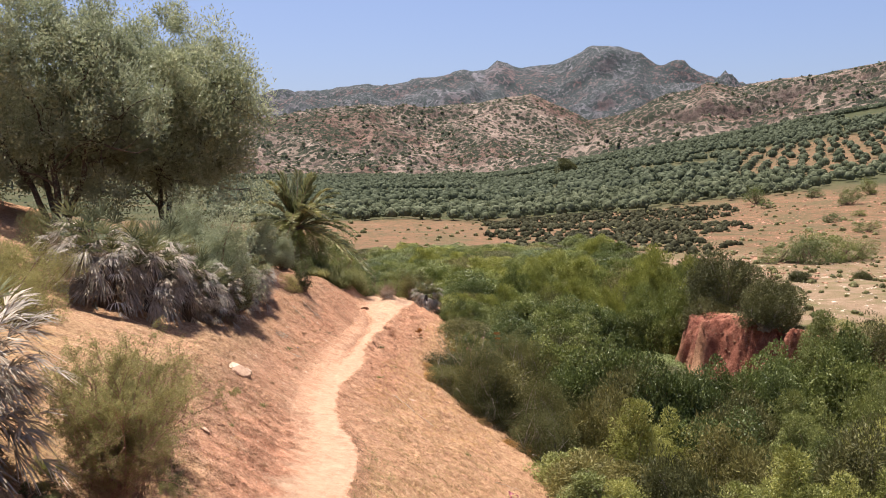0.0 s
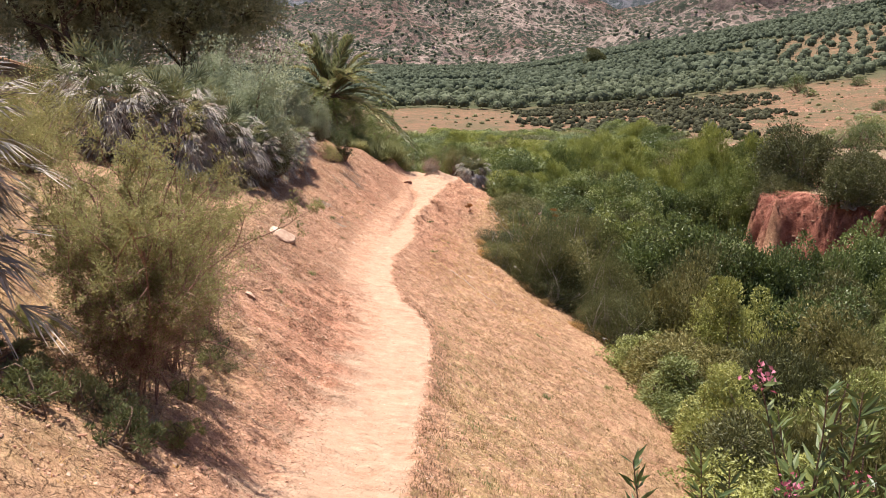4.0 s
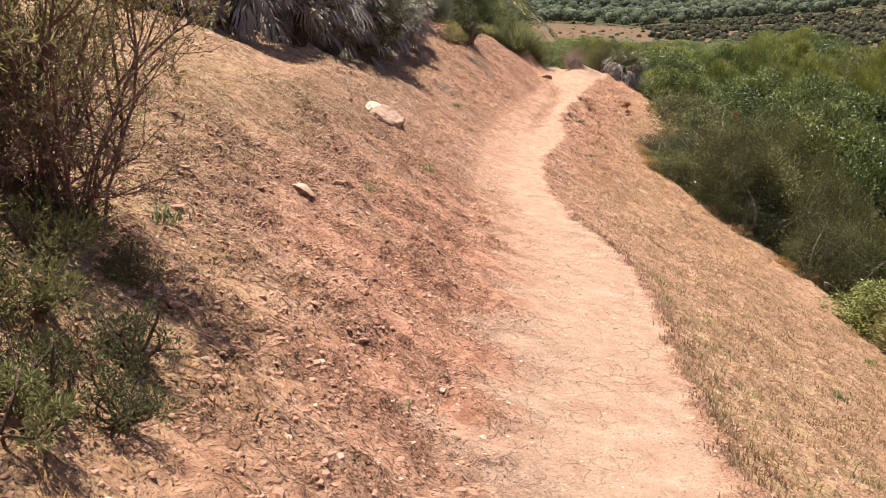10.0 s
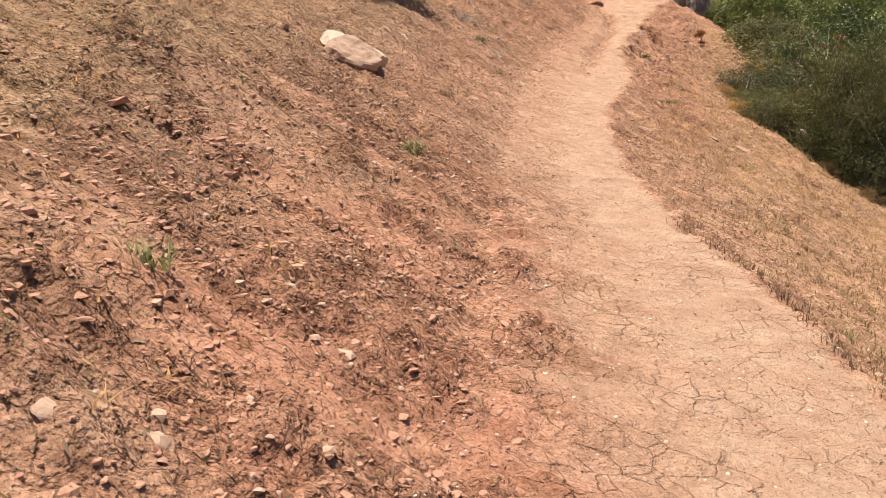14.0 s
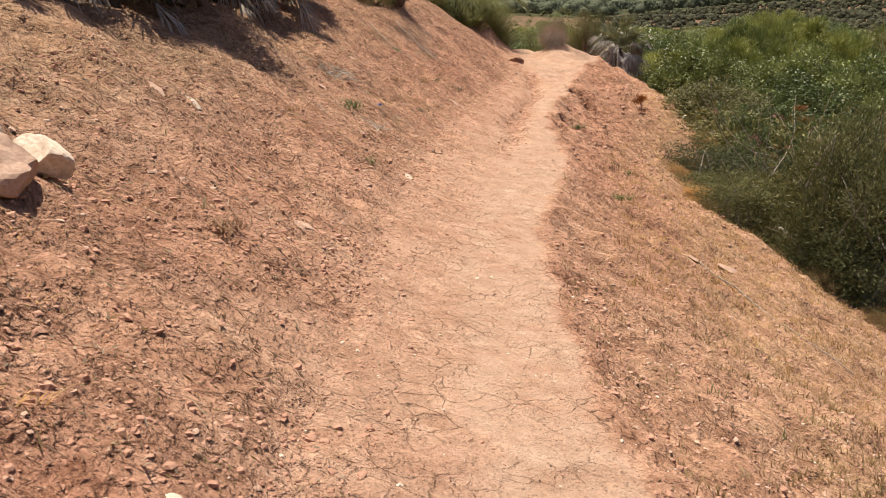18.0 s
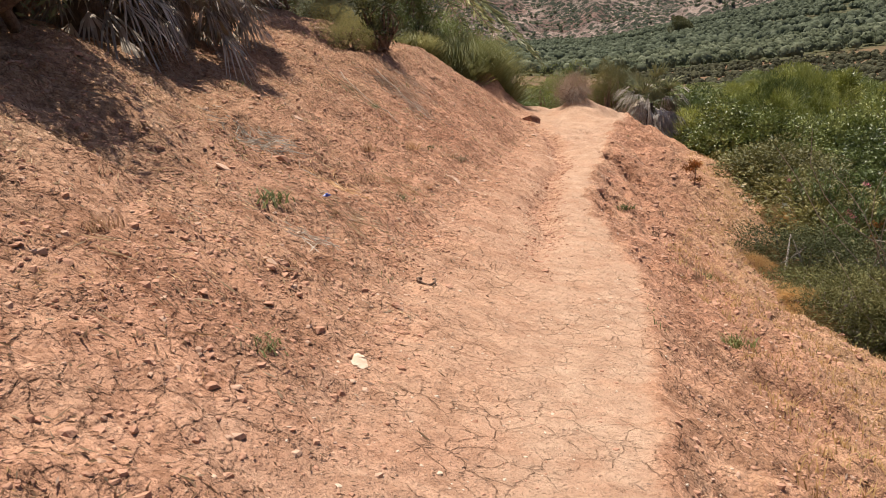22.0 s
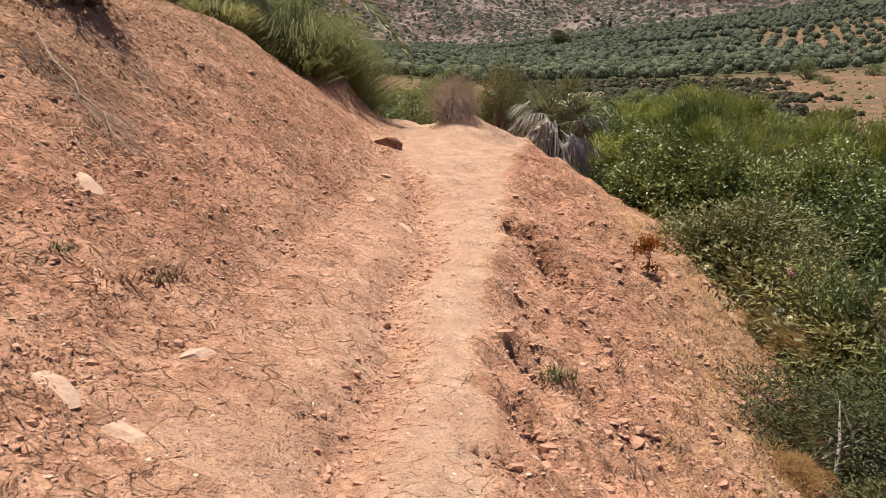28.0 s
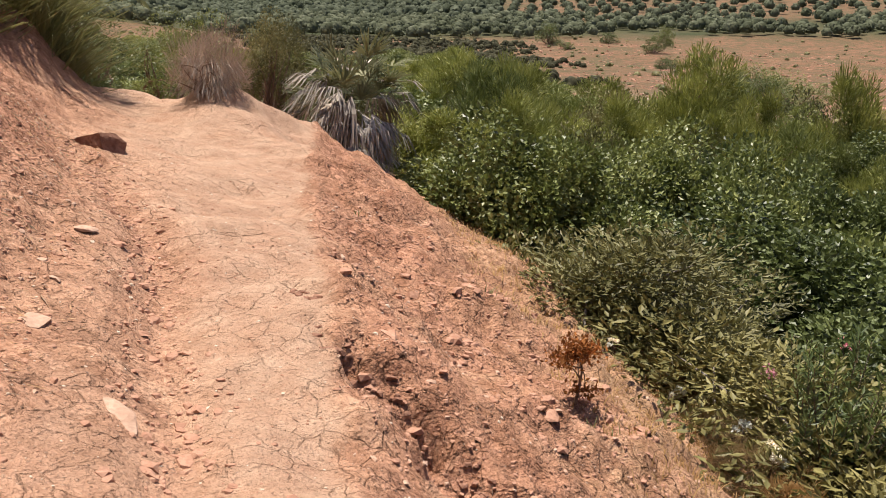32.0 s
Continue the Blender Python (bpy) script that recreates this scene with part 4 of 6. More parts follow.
def fan_leaf(foot, ahead, stalk, blade, count, g, droop, opening=1.25, wide=0.014):
    """Blades of one fan palm leaf as rows of four corners, and its stalk as a line; a dead leaf folds and hangs."""
    ahead = unit(np.array(ahead, float))
    side = unit(np.cross(ahead, (0.02, 0.01, 1.0)))
    up = np.cross(side, ahead)
    tip = foot + ahead * stalk
    q = []
    for a in np.linspace(-opening, opening, count):
        d = unit(ahead * math.cos(a) + side * math.sin(a) + g.normal(size=3) * 0.07)
        L = blade * (0.70 + 0.30 * math.cos(a)) * g.uniform(0.8, 1.12)
        s = unit(np.cross(d, up + d * 0.01)) * wide * g.uniform(0.7, 1.2)
        fold = up * wide * 0.5
        m = tip + d * L * 0.5 + np.array((0, 0, -droop * 0.16 * L))
        e = tip + d * L * 0.92 + np.array((0, 0, -droop * L * 0.75))
        q.append([tip - s * 0.35, tip + s * 0.35, m + s + fold, m - s + fold])
        q.append([m - s + fold, m + s + fold, e + s * 0.12, e - s * 0.12])
    return q, (np.array([foot, foot * 0.5 + tip * 0.5 + np.array((0, 0, 0.02)), tip]), 0.009, 0.006)


def dwarf_palm(label, seed, green, dead, size=1.0, group="dwarf palms along the bank", skirt=0.7, hang=1.0):
    """Dwarf fan palm: a head of stiff fans over a thick skirt of bleached dead leaves."""
    g = np.random.RandomState(seed)
    ob = thing("dwarf_palm", label, "palm", group)
    for k in range(green + dead):
        a = k * 2.399 + g.uniform(-0.5, 0.5)
        old = k >= green
        h = g.uniform(0.02 + 0.28 * hang, 1.10) * skirt if old else g.uniform(0.75, 1.15)
        e = g.uniform(-0.85, 0.9 - 0.55 * hang) if old else g.uniform(0.15, 1.4)
        d = np.array((math.cos(a) * math.cos(e), math.sin(a) * math.cos(e), math.sin(e)))
        base_r = 0.26 + 0.22 * (1 - hang) * g.rand()
        foot = np.array((math.cos(a) * base_r, math.sin(a) * base_r, h)) * size + g.normal(size=3) * 0.08 * size
        q, s = fan_leaf(foot, d, g.uniform(0.10, 0.42) * size, g.uniform(0.34, 0.52) * size, 11 if old else 15, g, hang * g.uniform(0.5, 1.1) if old else 0.12, g.uniform(0.35, 0.8) + 0.35 * (1 - hang) if old else 1.2)
        q = np.array(q + [[s[0][0], s[0][1] + (0.01, 0, 0), s[0][2], s[0][1] - (0.01, 0, 0)]])
        leaf = mesh_of("fan_leaf", q, np.arange(len(q) * 4).reshape(-1, 4), PALMDEAD if old else PALMGREEN)
        part("fan_leaf", leaf, ob, "bleached grey dead fan leaf" if old else "grey-green fan leaf")
    part("trunk", tubes("trunk", [(np.array([(0, 0, -0.1), (0.02, 0, 0.4 * size), (0, 0.03, 0.85 * size)]), 0.20 * size, 0.12 * size)], BARK, 9), ob)
    return ob


def date_palm(seed):
    g = np.random.RandomState(seed)
    ob = thing("date_palm", "young date palm with arching grey-green fronds", "palm tree")
    part("trunk", tubes("trunk", [(np.array([(0, 0, -0.3), (0.05, 0, 1.1), (0, 0.05, 1.6), (0, 0, 2.1)]), 0.34, 0.28)], BARK, 10), ob)
    for k in range(54):
        a, e = k * 2.399 + g.uniform(-0.2, 0.2), g.uniform(-0.05, 1.4)
        d = np.array((math.cos(a) * math.cos(e), math.sin(a) * math.cos(e), math.sin(e)))
        L = g.uniform(2.8, 4.0)
        u = np.linspace(0, 1, 12)[:, None]
        rib = np.array((0, 0, 2.0)) + d * L * u + np.array((0, 0, -1.0)) * (u**2) * L * (0.30 + 0.22 * math.cos(e))
        t = unit(np.gradient(rib, axis=0))
        fu = np.repeat(np.linspace(0.12, 1, 58), 2)
        at = np.stack([np.interp(fu, u[:, 0], rib[:, c]) for c in range(3)], -1)
        tt = np.stack([np.interp(fu, u[:, 0], t[:, c]) for c in range(3)], -1)
        s = unit(np.cross(tt, (0, 0, 1))) * np.tile([1, -1], 58)[:, None]
        fr = part("frond", tubes("frond", [(rib, 0.022, 0.006)], TWIG, 4), ob)
        part("leafage", leaves("leafage", at, tt * 0.8 + s * 0.75 + (0, 0, 0.12) + g.normal(size=at.shape) * 0.08, 0.34 * np.sin(np.clip(fu, 0.1, 0.95) * np.pi) + 0.2, 0.062, FROND, g), fr)
    return ob


def olive_tree(label, seed, tall, width, n, fork):
    g = np.random.RandomState(seed)
    ob = thing("olive_tree", label, "tree", "olive trees on the slope")
    wood, ends = [], []
    for k in range(fork):
        a = k * 6.283 / fork + g.uniform(-0.4, 0.4)
        p = limb((0.12 * math.cos(a), 0.12 * math.sin(a), -0.2), (0.45 * math.cos(a), 0.45 * math.sin(a), 1), tall * 0.42, g, 8, 0.16, 0.05)
        wood.append((p, 0.17, 0.09))
        for m in range(6):
            b = limb(p[g.randint(3, 8)], (math.cos(a + g.normal()), math.sin(a + g.normal()), g.uniform(0.2, 1.4)), g.uniform(0.2, 0.42) * tall, g, 7, 0.25, 0.05)
            wood.append((b, 0.07, 0.02))
            for w in range(5):
                c = limb(b[g.randint(2, 7)], unit(b[-1] - b[0]) + g.normal(size=3) * 0.8, g.uniform(0.10, 0.2) * tall, g, 5, 0.3)
                wood.append((c, 0.025, 0.008))
                ends.append(c[-1])
    per = len(wood) // fork
    for k in range(fork):
        part("limb", tubes("limb", wood[k * per:(k + 1) * per], BARK, 6), ob)
    ends = np.array(ends)
    extra = unit(g.normal(size=(210, 3)))
    extra[:, 2] = extra[:, 2] * 0.8 + 0.1
    shell = extra * (width / 2, width / 2, tall * 0.47) * g.uniform(0.5, 1.0, (210, 1)) + (0, 0, tall * 0.51)
    c = np.concatenate([ends, shell])
    pick = g.randint(len(c), size=n)
    q = unit(g.normal(size=(n, 3)))
    r = (g.uniform(0.3, 1.0, len(c)) ** 1.3)[pick] * 0.115 * tall
    at = c[pick] + q * (r * g.uniform(0.2, 1.1, n))[:, None] * (1, 1, 1.15)
    keep = at[:, 2] > tall * 0.09
    ahead = q + g.normal(size=(n, 3)) * 0.6 + (0, 0, 0.35)
    part("crown", leaves("crown", at[keep], ahead[keep], 0.175, 0.066, OLIVE, g, out=q[keep] + (0, 0, 0.7)), ob)
    return ob


def blades(at, tall, lean, g, width=0.006):
    """Grass blades as two bent pieces each."""
    n = len(at)
    a = g.uniform(0, 6.283, n)
    d = np.stack([np.cos(a), np.sin(a), 0 * a], -1)
    s = np.stack([-np.sin(a), np.cos(a), 0 * a], -1) * width * g.uniform(0.6, 1.4, (n, 1))
    h = (tall * g.uniform(0.45, 1.2, n))[:, None]
    l = lean * g.uniform(0.2, 1.2, (n, 1)) * h
    m, e = at + d * l * 0.35 + (0, 0, 1) * h * 0.6, at + d * l + (0, 0, 1) * h * 0.95
    return np.concatenate([np.stack([at - s, at + s, m + s * 0.8, m - s * 0.8], 1), np.stack([m - s * 0.8, m + s * 0.8, e + s * 0.15, e - s * 0.15], 1)])


def tuft(name, label, category, seed, n, radius, tall, lean, mat, width=0.008, group=""):
    g = np.random.RandomState(seed)
    ob = thing(name, label, category, group)
    at = np.concatenate([g.normal(size=(n, 2)) * radius * 0.42, np.zeros((n, 1)) - 0.03], 1)
    v = blades(at, np.full(n, tall), lean, g, width)
    part("foliage", mesh_of("foliage", v, np.arange(len(v) * 4).reshape(-1, 4), mat), ob)
    return ob


def oleander(label, seed, shoots, tall, spreadout, flowers=5, group="oleanders by the gully"):
    """Oleander: straight stems with long leathery leaves in whorls, a few pink heads."""
    g = np.random.RandomState(seed)
    ob = thing("oleander", label, "shrub", group)
    for k in range(shoots):
        a, o = g.uniform(0, 6.283), g.uniform(0, 1) * spreadout
        p = limb(np.array((math.cos(a) * o * 0.35, math.sin(a) * o * 0.35, -0.1)), (math.cos(a) * 0.32 * o, math.sin(a) * 0.32 * o, 1), tall * g.uniform(0.55, 1.05), g, 9, 0.07, 0.03)
        m = 46
        u = g.uniform(0.35, 1.0, m) ** 0.7 * 8
        i = np.minimum(u.astype(int), 7)
        q = p[i] + (p[i + 1] - p[i]) * (u - i)[:, None]
        b = g.uniform(0, 6.283, m)
        stem = part("shoot", tubes("shoot", [(p, 0.014, 0.005)], TWIG, 5), ob)
        tagged(part("leafage", leaves("leafage", q, np.stack([np.cos(b), np.sin(b), g.uniform(0.35, 1.4, m)], -1), 0.18, 0.040, OLEANDER, g, 0.12), stem), kind="stuff")
        if k < flowers:
            part("flower_head", leaves("flower_head", p[-1] + g.normal(size=(26, 3)) * 0.055 + (0, 0, 0.05), g.normal(size=(26, 3)) + (0, 0, 0.6), 0.05, 0.035, PINK, g), stem, "pink flower head")
    return ob


def stone(name, label, seed, size, mat, group=""):
    """A broken stone: a ball cut flat on many sides, then roughened."""
    g = np.random.RandomState(seed)
    bm = bmesh.new()
    bmesh.ops.create_icosphere(bm, subdivisions=4 if size[0] > 0.4 else 3, radius=1)
    cuts = [(Vector(unit(g.normal(size=3))), g.uniform(0.42, 0.82)) for _ in range(13)]
    for v in bm.verts:
        for nrm, d in cuts:
            over = v.co.dot(nrm) - d
            if over > 0:
                v.co -= nrm * over
        v.co *= 1 + 0.07 * noise.noise(v.co * 3.1 + Vector((seed, 0, 0))) + 0.04 * noise.noise(v.co * 8.3 + Vector((0, seed, 0)))
        if v.co.z < 0:
            v.co.z *= 0.3
        v.co = Vector((v.co.x * size[0] / 2, v.co.y * size[1] / 2, v.co.z * size[2] / 2))
    me = bpy.data.meshes.new(name)
    bm.to_mesh(me)
    bm.free()
    me.materials.append(mat)
    return tagged(new(name, me), label, "stone", group)


def ground_at(x, y):
    return float(height(x, y))


def facing(x, y):
    """The ground's upward direction at a spot."""
    e = 0.15
    return Vector((float(height(x - e, y) - height(x + e, y)), float(height(x, y - e) - height(x, y + e)), 2 * e)).normalized()


def stand(ob, x, y, turn=0.0, scale=1.0, sink=0.0, lean=0.0):
    s = (scale,) * 3 if isinstance(scale, (int, float)) else scale
    ob.matrix_basis = pose(x, y, ground_at(x, y) - sink, lean, 0, turn) @ Matrix.Diagonal((*s, 1))
    return ob


def again(ob, x, y, turn=0.0, scale=1.0, sink=0.0, label=""):
    s = (scale,) * 3 if isinstance(scale, (int, float)) else scale
    c = copy_thing(ob, Matrix())
    c.matrix_basis = pose(x, y, ground_at(x, y) - sink, 0, 0, turn) @ Matrix.Diagonal((*s, 1))
    return tagged(c, label)


# ---------------------------------------------------------------- the left bank
stand(broom_shrub(3, 2.25, 1.6, 84000), -3.0, 11.6, 20)
stand(broom_shrub(4, 2.2, 1.7, 70000), -3.2, 13.0, 200)
stand(broom_shrub(6, 1.9, 1.5, 30000), -3.5, 15.5, 100)
low = shrub("low_weed", "low grey-green weed at the shrub's foot", "weed", 24, 1500, 0.75, 0.26, (0.045, 0.010), GREENGRASS, TWIG, 18, 12, group="low weeds by the shrubs", upright=0.4)
stand(low, -2.75, 10.2)
for x, y, s, turn in [(-3.2, 9.9, 1.1, 80), (-2.55, 11.0, 0.7, 200), (-3.6, 10.6, 1.0, 300), (-2.75, 12.2, 0.7, 30), (-3.9, 11.9, 1.0, 140), (-2.9, 13.9, 0.7, 10), (-3.4, 14.4, 0.9, 260)]:
    again(low, x, y, turn, s)
dark_weed = stand(shrub("dark_weed", "dark green leafy weed at the shrub's foot", "weed", 26, 1600, 0.7, 0.42, (0.04, 0.010), TWIGGY, TWIG, 24, 16, group="low weeds by the shrubs", upright=0.3), -3.15, 14.6, 0, 0.7)
for x, y, s, turn in [(-3.3, 15.0, 0.7, 70), (-2.95, 14.2, 0.6, 160), (-3.5, 14.1, 0.8, 250), (-3.45, 15.4, 0.7, 40), (-2.9, 14.75, 0.6, 200), (-2.75, 14.35, 0.5, 20), (-3.1, 15.3, 0.5, 300), (-2.95, 10.7, 0.8, 20), (-3.15, 10.5, 0.8, 120)]:
    again(dark_weed, x, y, turn, s)
stand(dwarf_palm("dwarf fan palm bristling with grey dead leaves", 6, 4, 260, 1.1, skirt=1.15, hang=0.3), -4.5, 10.75, 0, (1, 1, 1.05))
palm_a = stand(dwarf_palm("dwarf fan palm with a skirt of grey dead leaves", 5, 30, 150, 1.2, skirt=1.05, hang=0.6), -7.6, 28.6, 40, (1.25, 1.25, 1.45))
for k, (x, y, s, turn) in enumerate([(-6.5, 29.6, 1.45, 130), (-5.6, 30.8, 1.3, 250), (-6.9, 31.8, 1.5, 10), (-8.6, 29.8, 1.5, 300),
                                     (-5.0, 32.3, 1.1, 80), (-4.7, 35.9, 1.0, 200), (-4.3, 37.3, 1.0, 310), (-5.4, 37.8, 1.2, 60), (-4.2, 38.7, 0.8, 160)]):
    again(palm_a, x, y, turn, (s / 1.2, s / 1.2, s / 1.2 * 1.2))
# dark bushes behind the palms
dark_bush = stand(shrub("evergreen_bush", "dark evergreen bush on the bank", "bush", 21, 9000, 2.6, 2.3, (0.07, 0.022), SCRUB, TWIG, 24, 22, group="bushes on the bank"), -4.7, 33.6)
tall_bush = stand(shrub("wild_olive", "tall grey-green wild olive bush on the bank", "bush", 25, 20000, 3.0, 4.0, (0.12, 0.034), OLIVE, TWIG, 80, 26, group="wild olives on the bank"), -5.0, 33.9)
again(tall_bush, -6.6, 35.6, 120, 1.0)
again(tall_bush, -5.6, 38.6, 210, 0.75)
again(tall_bush, -4.9, 45.8, 30, 0.6)
again(tall_bush, -3.9, 47.6, 330, 0.5)
for x, y, s, turn in [(-5.2, 35.0, 1.0, 70), (-6.4, 33.6, 1.2, 130), (-8.4, 34.5, 1.1, 220), (-6.9, 36.6, 1.2, 15), (-10.6, 32.0, 1.0, 300), (-5.6, 41.5, 0.8, 45), (-7.6, 44, 1.1, 190)]:
    again(dark_bush, x, y, turn, s)
brown_bush = stand(shrub("brown_bush", "brownish half-dry bush on the bank", "bush", 22, 11000, 3.0, 2.1, (0.07, 0.018), BROOM, TWIG, 34, 30, group="dry bushes on the bank"), -8.9, 23.8)
for x, y, s, turn in [(-10.6, 25.0, 1.2, 90), (-9.4, 26.5, 1.0, 200), (-7.9, 22.3, 0.8, 20), (-11.8, 22.5, 1.2, 140)]:
    again(brown_bush, x, y, turn, s)
# olive trees
stand(olive_tree("large grey-green olive tree with a dense crown", 31, 12.6, 9.0, 120000, 3), -9.2, 46.0)
stand(olive_tree("grey-green olive tree with forked dark trunk", 32, 11.0, 9.2, 100000, 4), -13.0, 41.0)
stand(olive_tree("olive tree higher on the slope", 33, 10.5, 8.5, 40000, 3), -19.6, 41.5)
stand(olive_tree("olive tree behind the others on the slope", 34, 9.0, 8.0, 30000, 3), -15.5, 50.0)
stand(date_palm(41), -3.5, 52.6, 0, (1.2, 1.2, 1.35), 0.0)
# bushes round the palm's foot and beyond the crest
green_bush = stand(shrub("green_bush", "fresh green bush behind the crest", "bush", 23, 9000, 3.0, 2.6, (0.085, 0.03), BRAMBLE, TWIG, 26, 16, group="bushes beyond the crest"), -1.4, 58.0)
for x, y, s, turn in [(-1.9, 60.5, 1.6, 50), (-3.7, 50.4, 1.05, 120), (-4.9, 50.8, 1.0, 220), (-2.9, 51.2, 0.9, 310), (-2.9, 47.4, 0.4, 10), (-3.2, 60, 1.1, 100), (-5.6, 56.5, 0.9, 30), (0.5, 63, 1.0, 200), (-2.0, 66, 1.2, 310), (-6.5, 63, 1.3, 80), (2.2, 60, 0.9, 20), (-8.5, 54, 0.9, 270)]:
    again(green_bush, x, y, turn, s)

# ---------------------------------------------------------------- the crest of the trail
def grass_clump(x, y, n, radius, tall, lean, seed, label):
    """A tussock of arching blades rooted on the sloping bank."""
    g = np.random.RandomState(seed)
    ob = thing("grass_clump", label, "grass", "grass clumps at the crest")
    p = g.normal(size=(n, 2)) * radius * 0.38
    out = np.concatenate([p * (1.2 / radius) + g.normal(size=(n, 2)) * 0.35, np.ones((n, 1)) * 0.9], 1)
    at = np.concatenate([p, (height(x + p[:, 0], y + p[:, 1]) - ground_at(x, y) - 0.04)[:, None]], 1)
    L = (tall * g.uniform(0.5, 1.15, n))[:, None]
    d = unit(out)
    s = unit(np.cross(d, (0.1, 0.2, 1.0))) * 0.006 * g.uniform(0.6, 1.4, (n, 1))
    m1 = at + d * L * 0.55
    far_end = m1 + unit(d * (1, 1, 0) * lean + (0, 0, 0.35)) * L * 0.3
    e = far_end + unit(d * (1, 1, 0) * lean - (0, 0, 0.35)) * L * 0.25
    v = np.concatenate([np.stack([at - s, at + s, m1 + s, m1 - s], 1), np.stack([m1 - s, m1 + s, far_end + s * 0.7, far_end - s * 0.7], 1), np.stack([far_end - s * 0.7, far_end + s * 0.7, e + s * 0.15, e - s * 0.15], 1)])
    part("foliage", mesh_of("foliage", v, np.arange(len(v) * 4).reshape(-1, 4), GREENGRASS), ob)
    ob.matrix_basis = pose(x, y, ground_at(x, y))
    return ob


for k, (x, y, rad, tall) in enumerate([(-1.15, 50.0, 0.8, 1.25), (-2.1, 50.5, 0.6, 1.0), (-0.5, 50.6, 0.75, 1.15), (-2.8, 49.7, 0.5, 0.8), (-3.2, 51.2, 0.6, 1.0), (-1.7, 51.6, 0.6, 0.95), (-0.2, 51.4, 0.4, 0.7), (-1.1, 49.3, 0.4, 0.6), (-2.2, 48.9, 0.4, 0.65)]):
    grass_clump(x, y, 1500, rad, tall, 1.0, 300 + k, "tall arching green grass clump on the bank edge")
tussock = stand(shrub("dry_tussock", "dry purplish tussock beside the path", "grass", 52, 3000, 1.35, 0.9, (0.26, 0.005), DRYTWIG, TWIG, 60, 40, upright=0.9), 1.50, 49.5, 0, (0.68, 0.68, 0.88), 0.10)
g = np.random.RandomState(52)
a = g.uniform(0, 6.283, 900)
ring = np.stack([np.cos(a), np.sin(a)], -1)
hang = np.concatenate([ring * g.uniform(0.12, 0.42, (900, 1)), g.uniform(0.12, 0.5, (900, 1))], 1)
part("skirt", leaves("skirt", hang, np.concatenate([ring * 0.75, -np.ones((900, 1))], 1) + g.normal(size=(900, 3)) * 0.3, 0.3, 0.012, PALMDEAD, g), tussock, "bleached drooping dead blades")
stand(dwarf_palm("dwarf palm with silvery dead leaves hanging over the gully", 53, 44, 110, 1.05, skirt=1.1, hang=0.9), 3.75, 51.6, 50, (0.98, 0.98, 1.08), 0.2)
again(dark_bush, 2.9, 53.2, 30, (0.62, 0.62, 0.85))
again(dark_bush, 4.4, 53.9, 110, (0.62, 0.62, 0.8))
again(dark_bush, 3.6, 55.2, 200, (0.7, 0.7, 0.95))
# bushy weed and leaning stalks above the bank
stand(shrub("weed_bush", "upright leafy weed on the bank edge", "weed", 54, 1100, 0.7, 1.15, (0.09, 0.02), SCRUB, TWIG, 22, 30, upright=0.6), -2.5, 42.3, 0, 1.3)
again(brown_bush, -2.95, 41.7, 50, (0.3, 0.3, 0.34), 0.05, label="dead brown twigs beside the weed on the bank")
again(brown_bush, -3.2, 42.8, 150, (0.36, 0.36, 0.4), 0.05, label="dead brown twigs beside the weed on the bank")

# ---------------------------------------------------------------- the gully thicket
bramble = stand(shrub("bramble_bush", "bright green bramble thicket filling the gully", "bush", 61, 26000, 3.6, 3.3, (0.10, 0.076), BRAMBLE, TWIG, 85, 14, loose=0.29, group="brambles in the gully"), 9.0, 52.0)
scrubby = stand(shrub("gully_shrub", "olive green shrub growing in the gully", "bush", 62, 24000, 3.4, 3.2, (0.12, 0.042), SCRUB, GREYTWIG, 85, 44, group="shrubs in the gully", upright=0.3), 5.6, 38.4)
edge_shrub = stand(shrub("edge_shrub", "twiggy olive-grey shrub on the gully edge", "bush", 65, 30000, 3.2, 3.2, (0.085, 0.019), TWIGGY, GREYTWIG, 110, 70, group="shrubs in the gully", upright=0.5), 5.2, 37.4)
mastic = stand(shrub("mastic_bush", "yellow-green mastic bush in the gully", "bush", 63, 26000, 3.5, 3.2, (0.085, 0.045), MASTIC, TWIG, 90, 18, loose=0.29, group="mastic bushes in the gully", upright=0.2), 12.0, 24.0)
fresh = stand(shrub("reedy_thicket", "fresh green reedy thicket in the gully", "bush", 67, 26000, 3.4, 3.2, (0.20, 0.026), REED, TWIG, 110, 18, loose=0.24, group="reedy growth in the gully", upright=0.9), 9.6, 57.0)
g = np.random.RandomState(71)
LINE = np.array([(8, 5.0), (14, 5.2), (20, 6.4), (26, 7.2), (33, 7.9), (36.0, 5.2), (38.5, 3.6), (40.5, 3.5), (42.0, 4.8), (45.5, 5.6), (47, 5.3), (48, 5.6), (53, 6.2), (60, 5.4), (75, 3.0), (130, 3.0)])
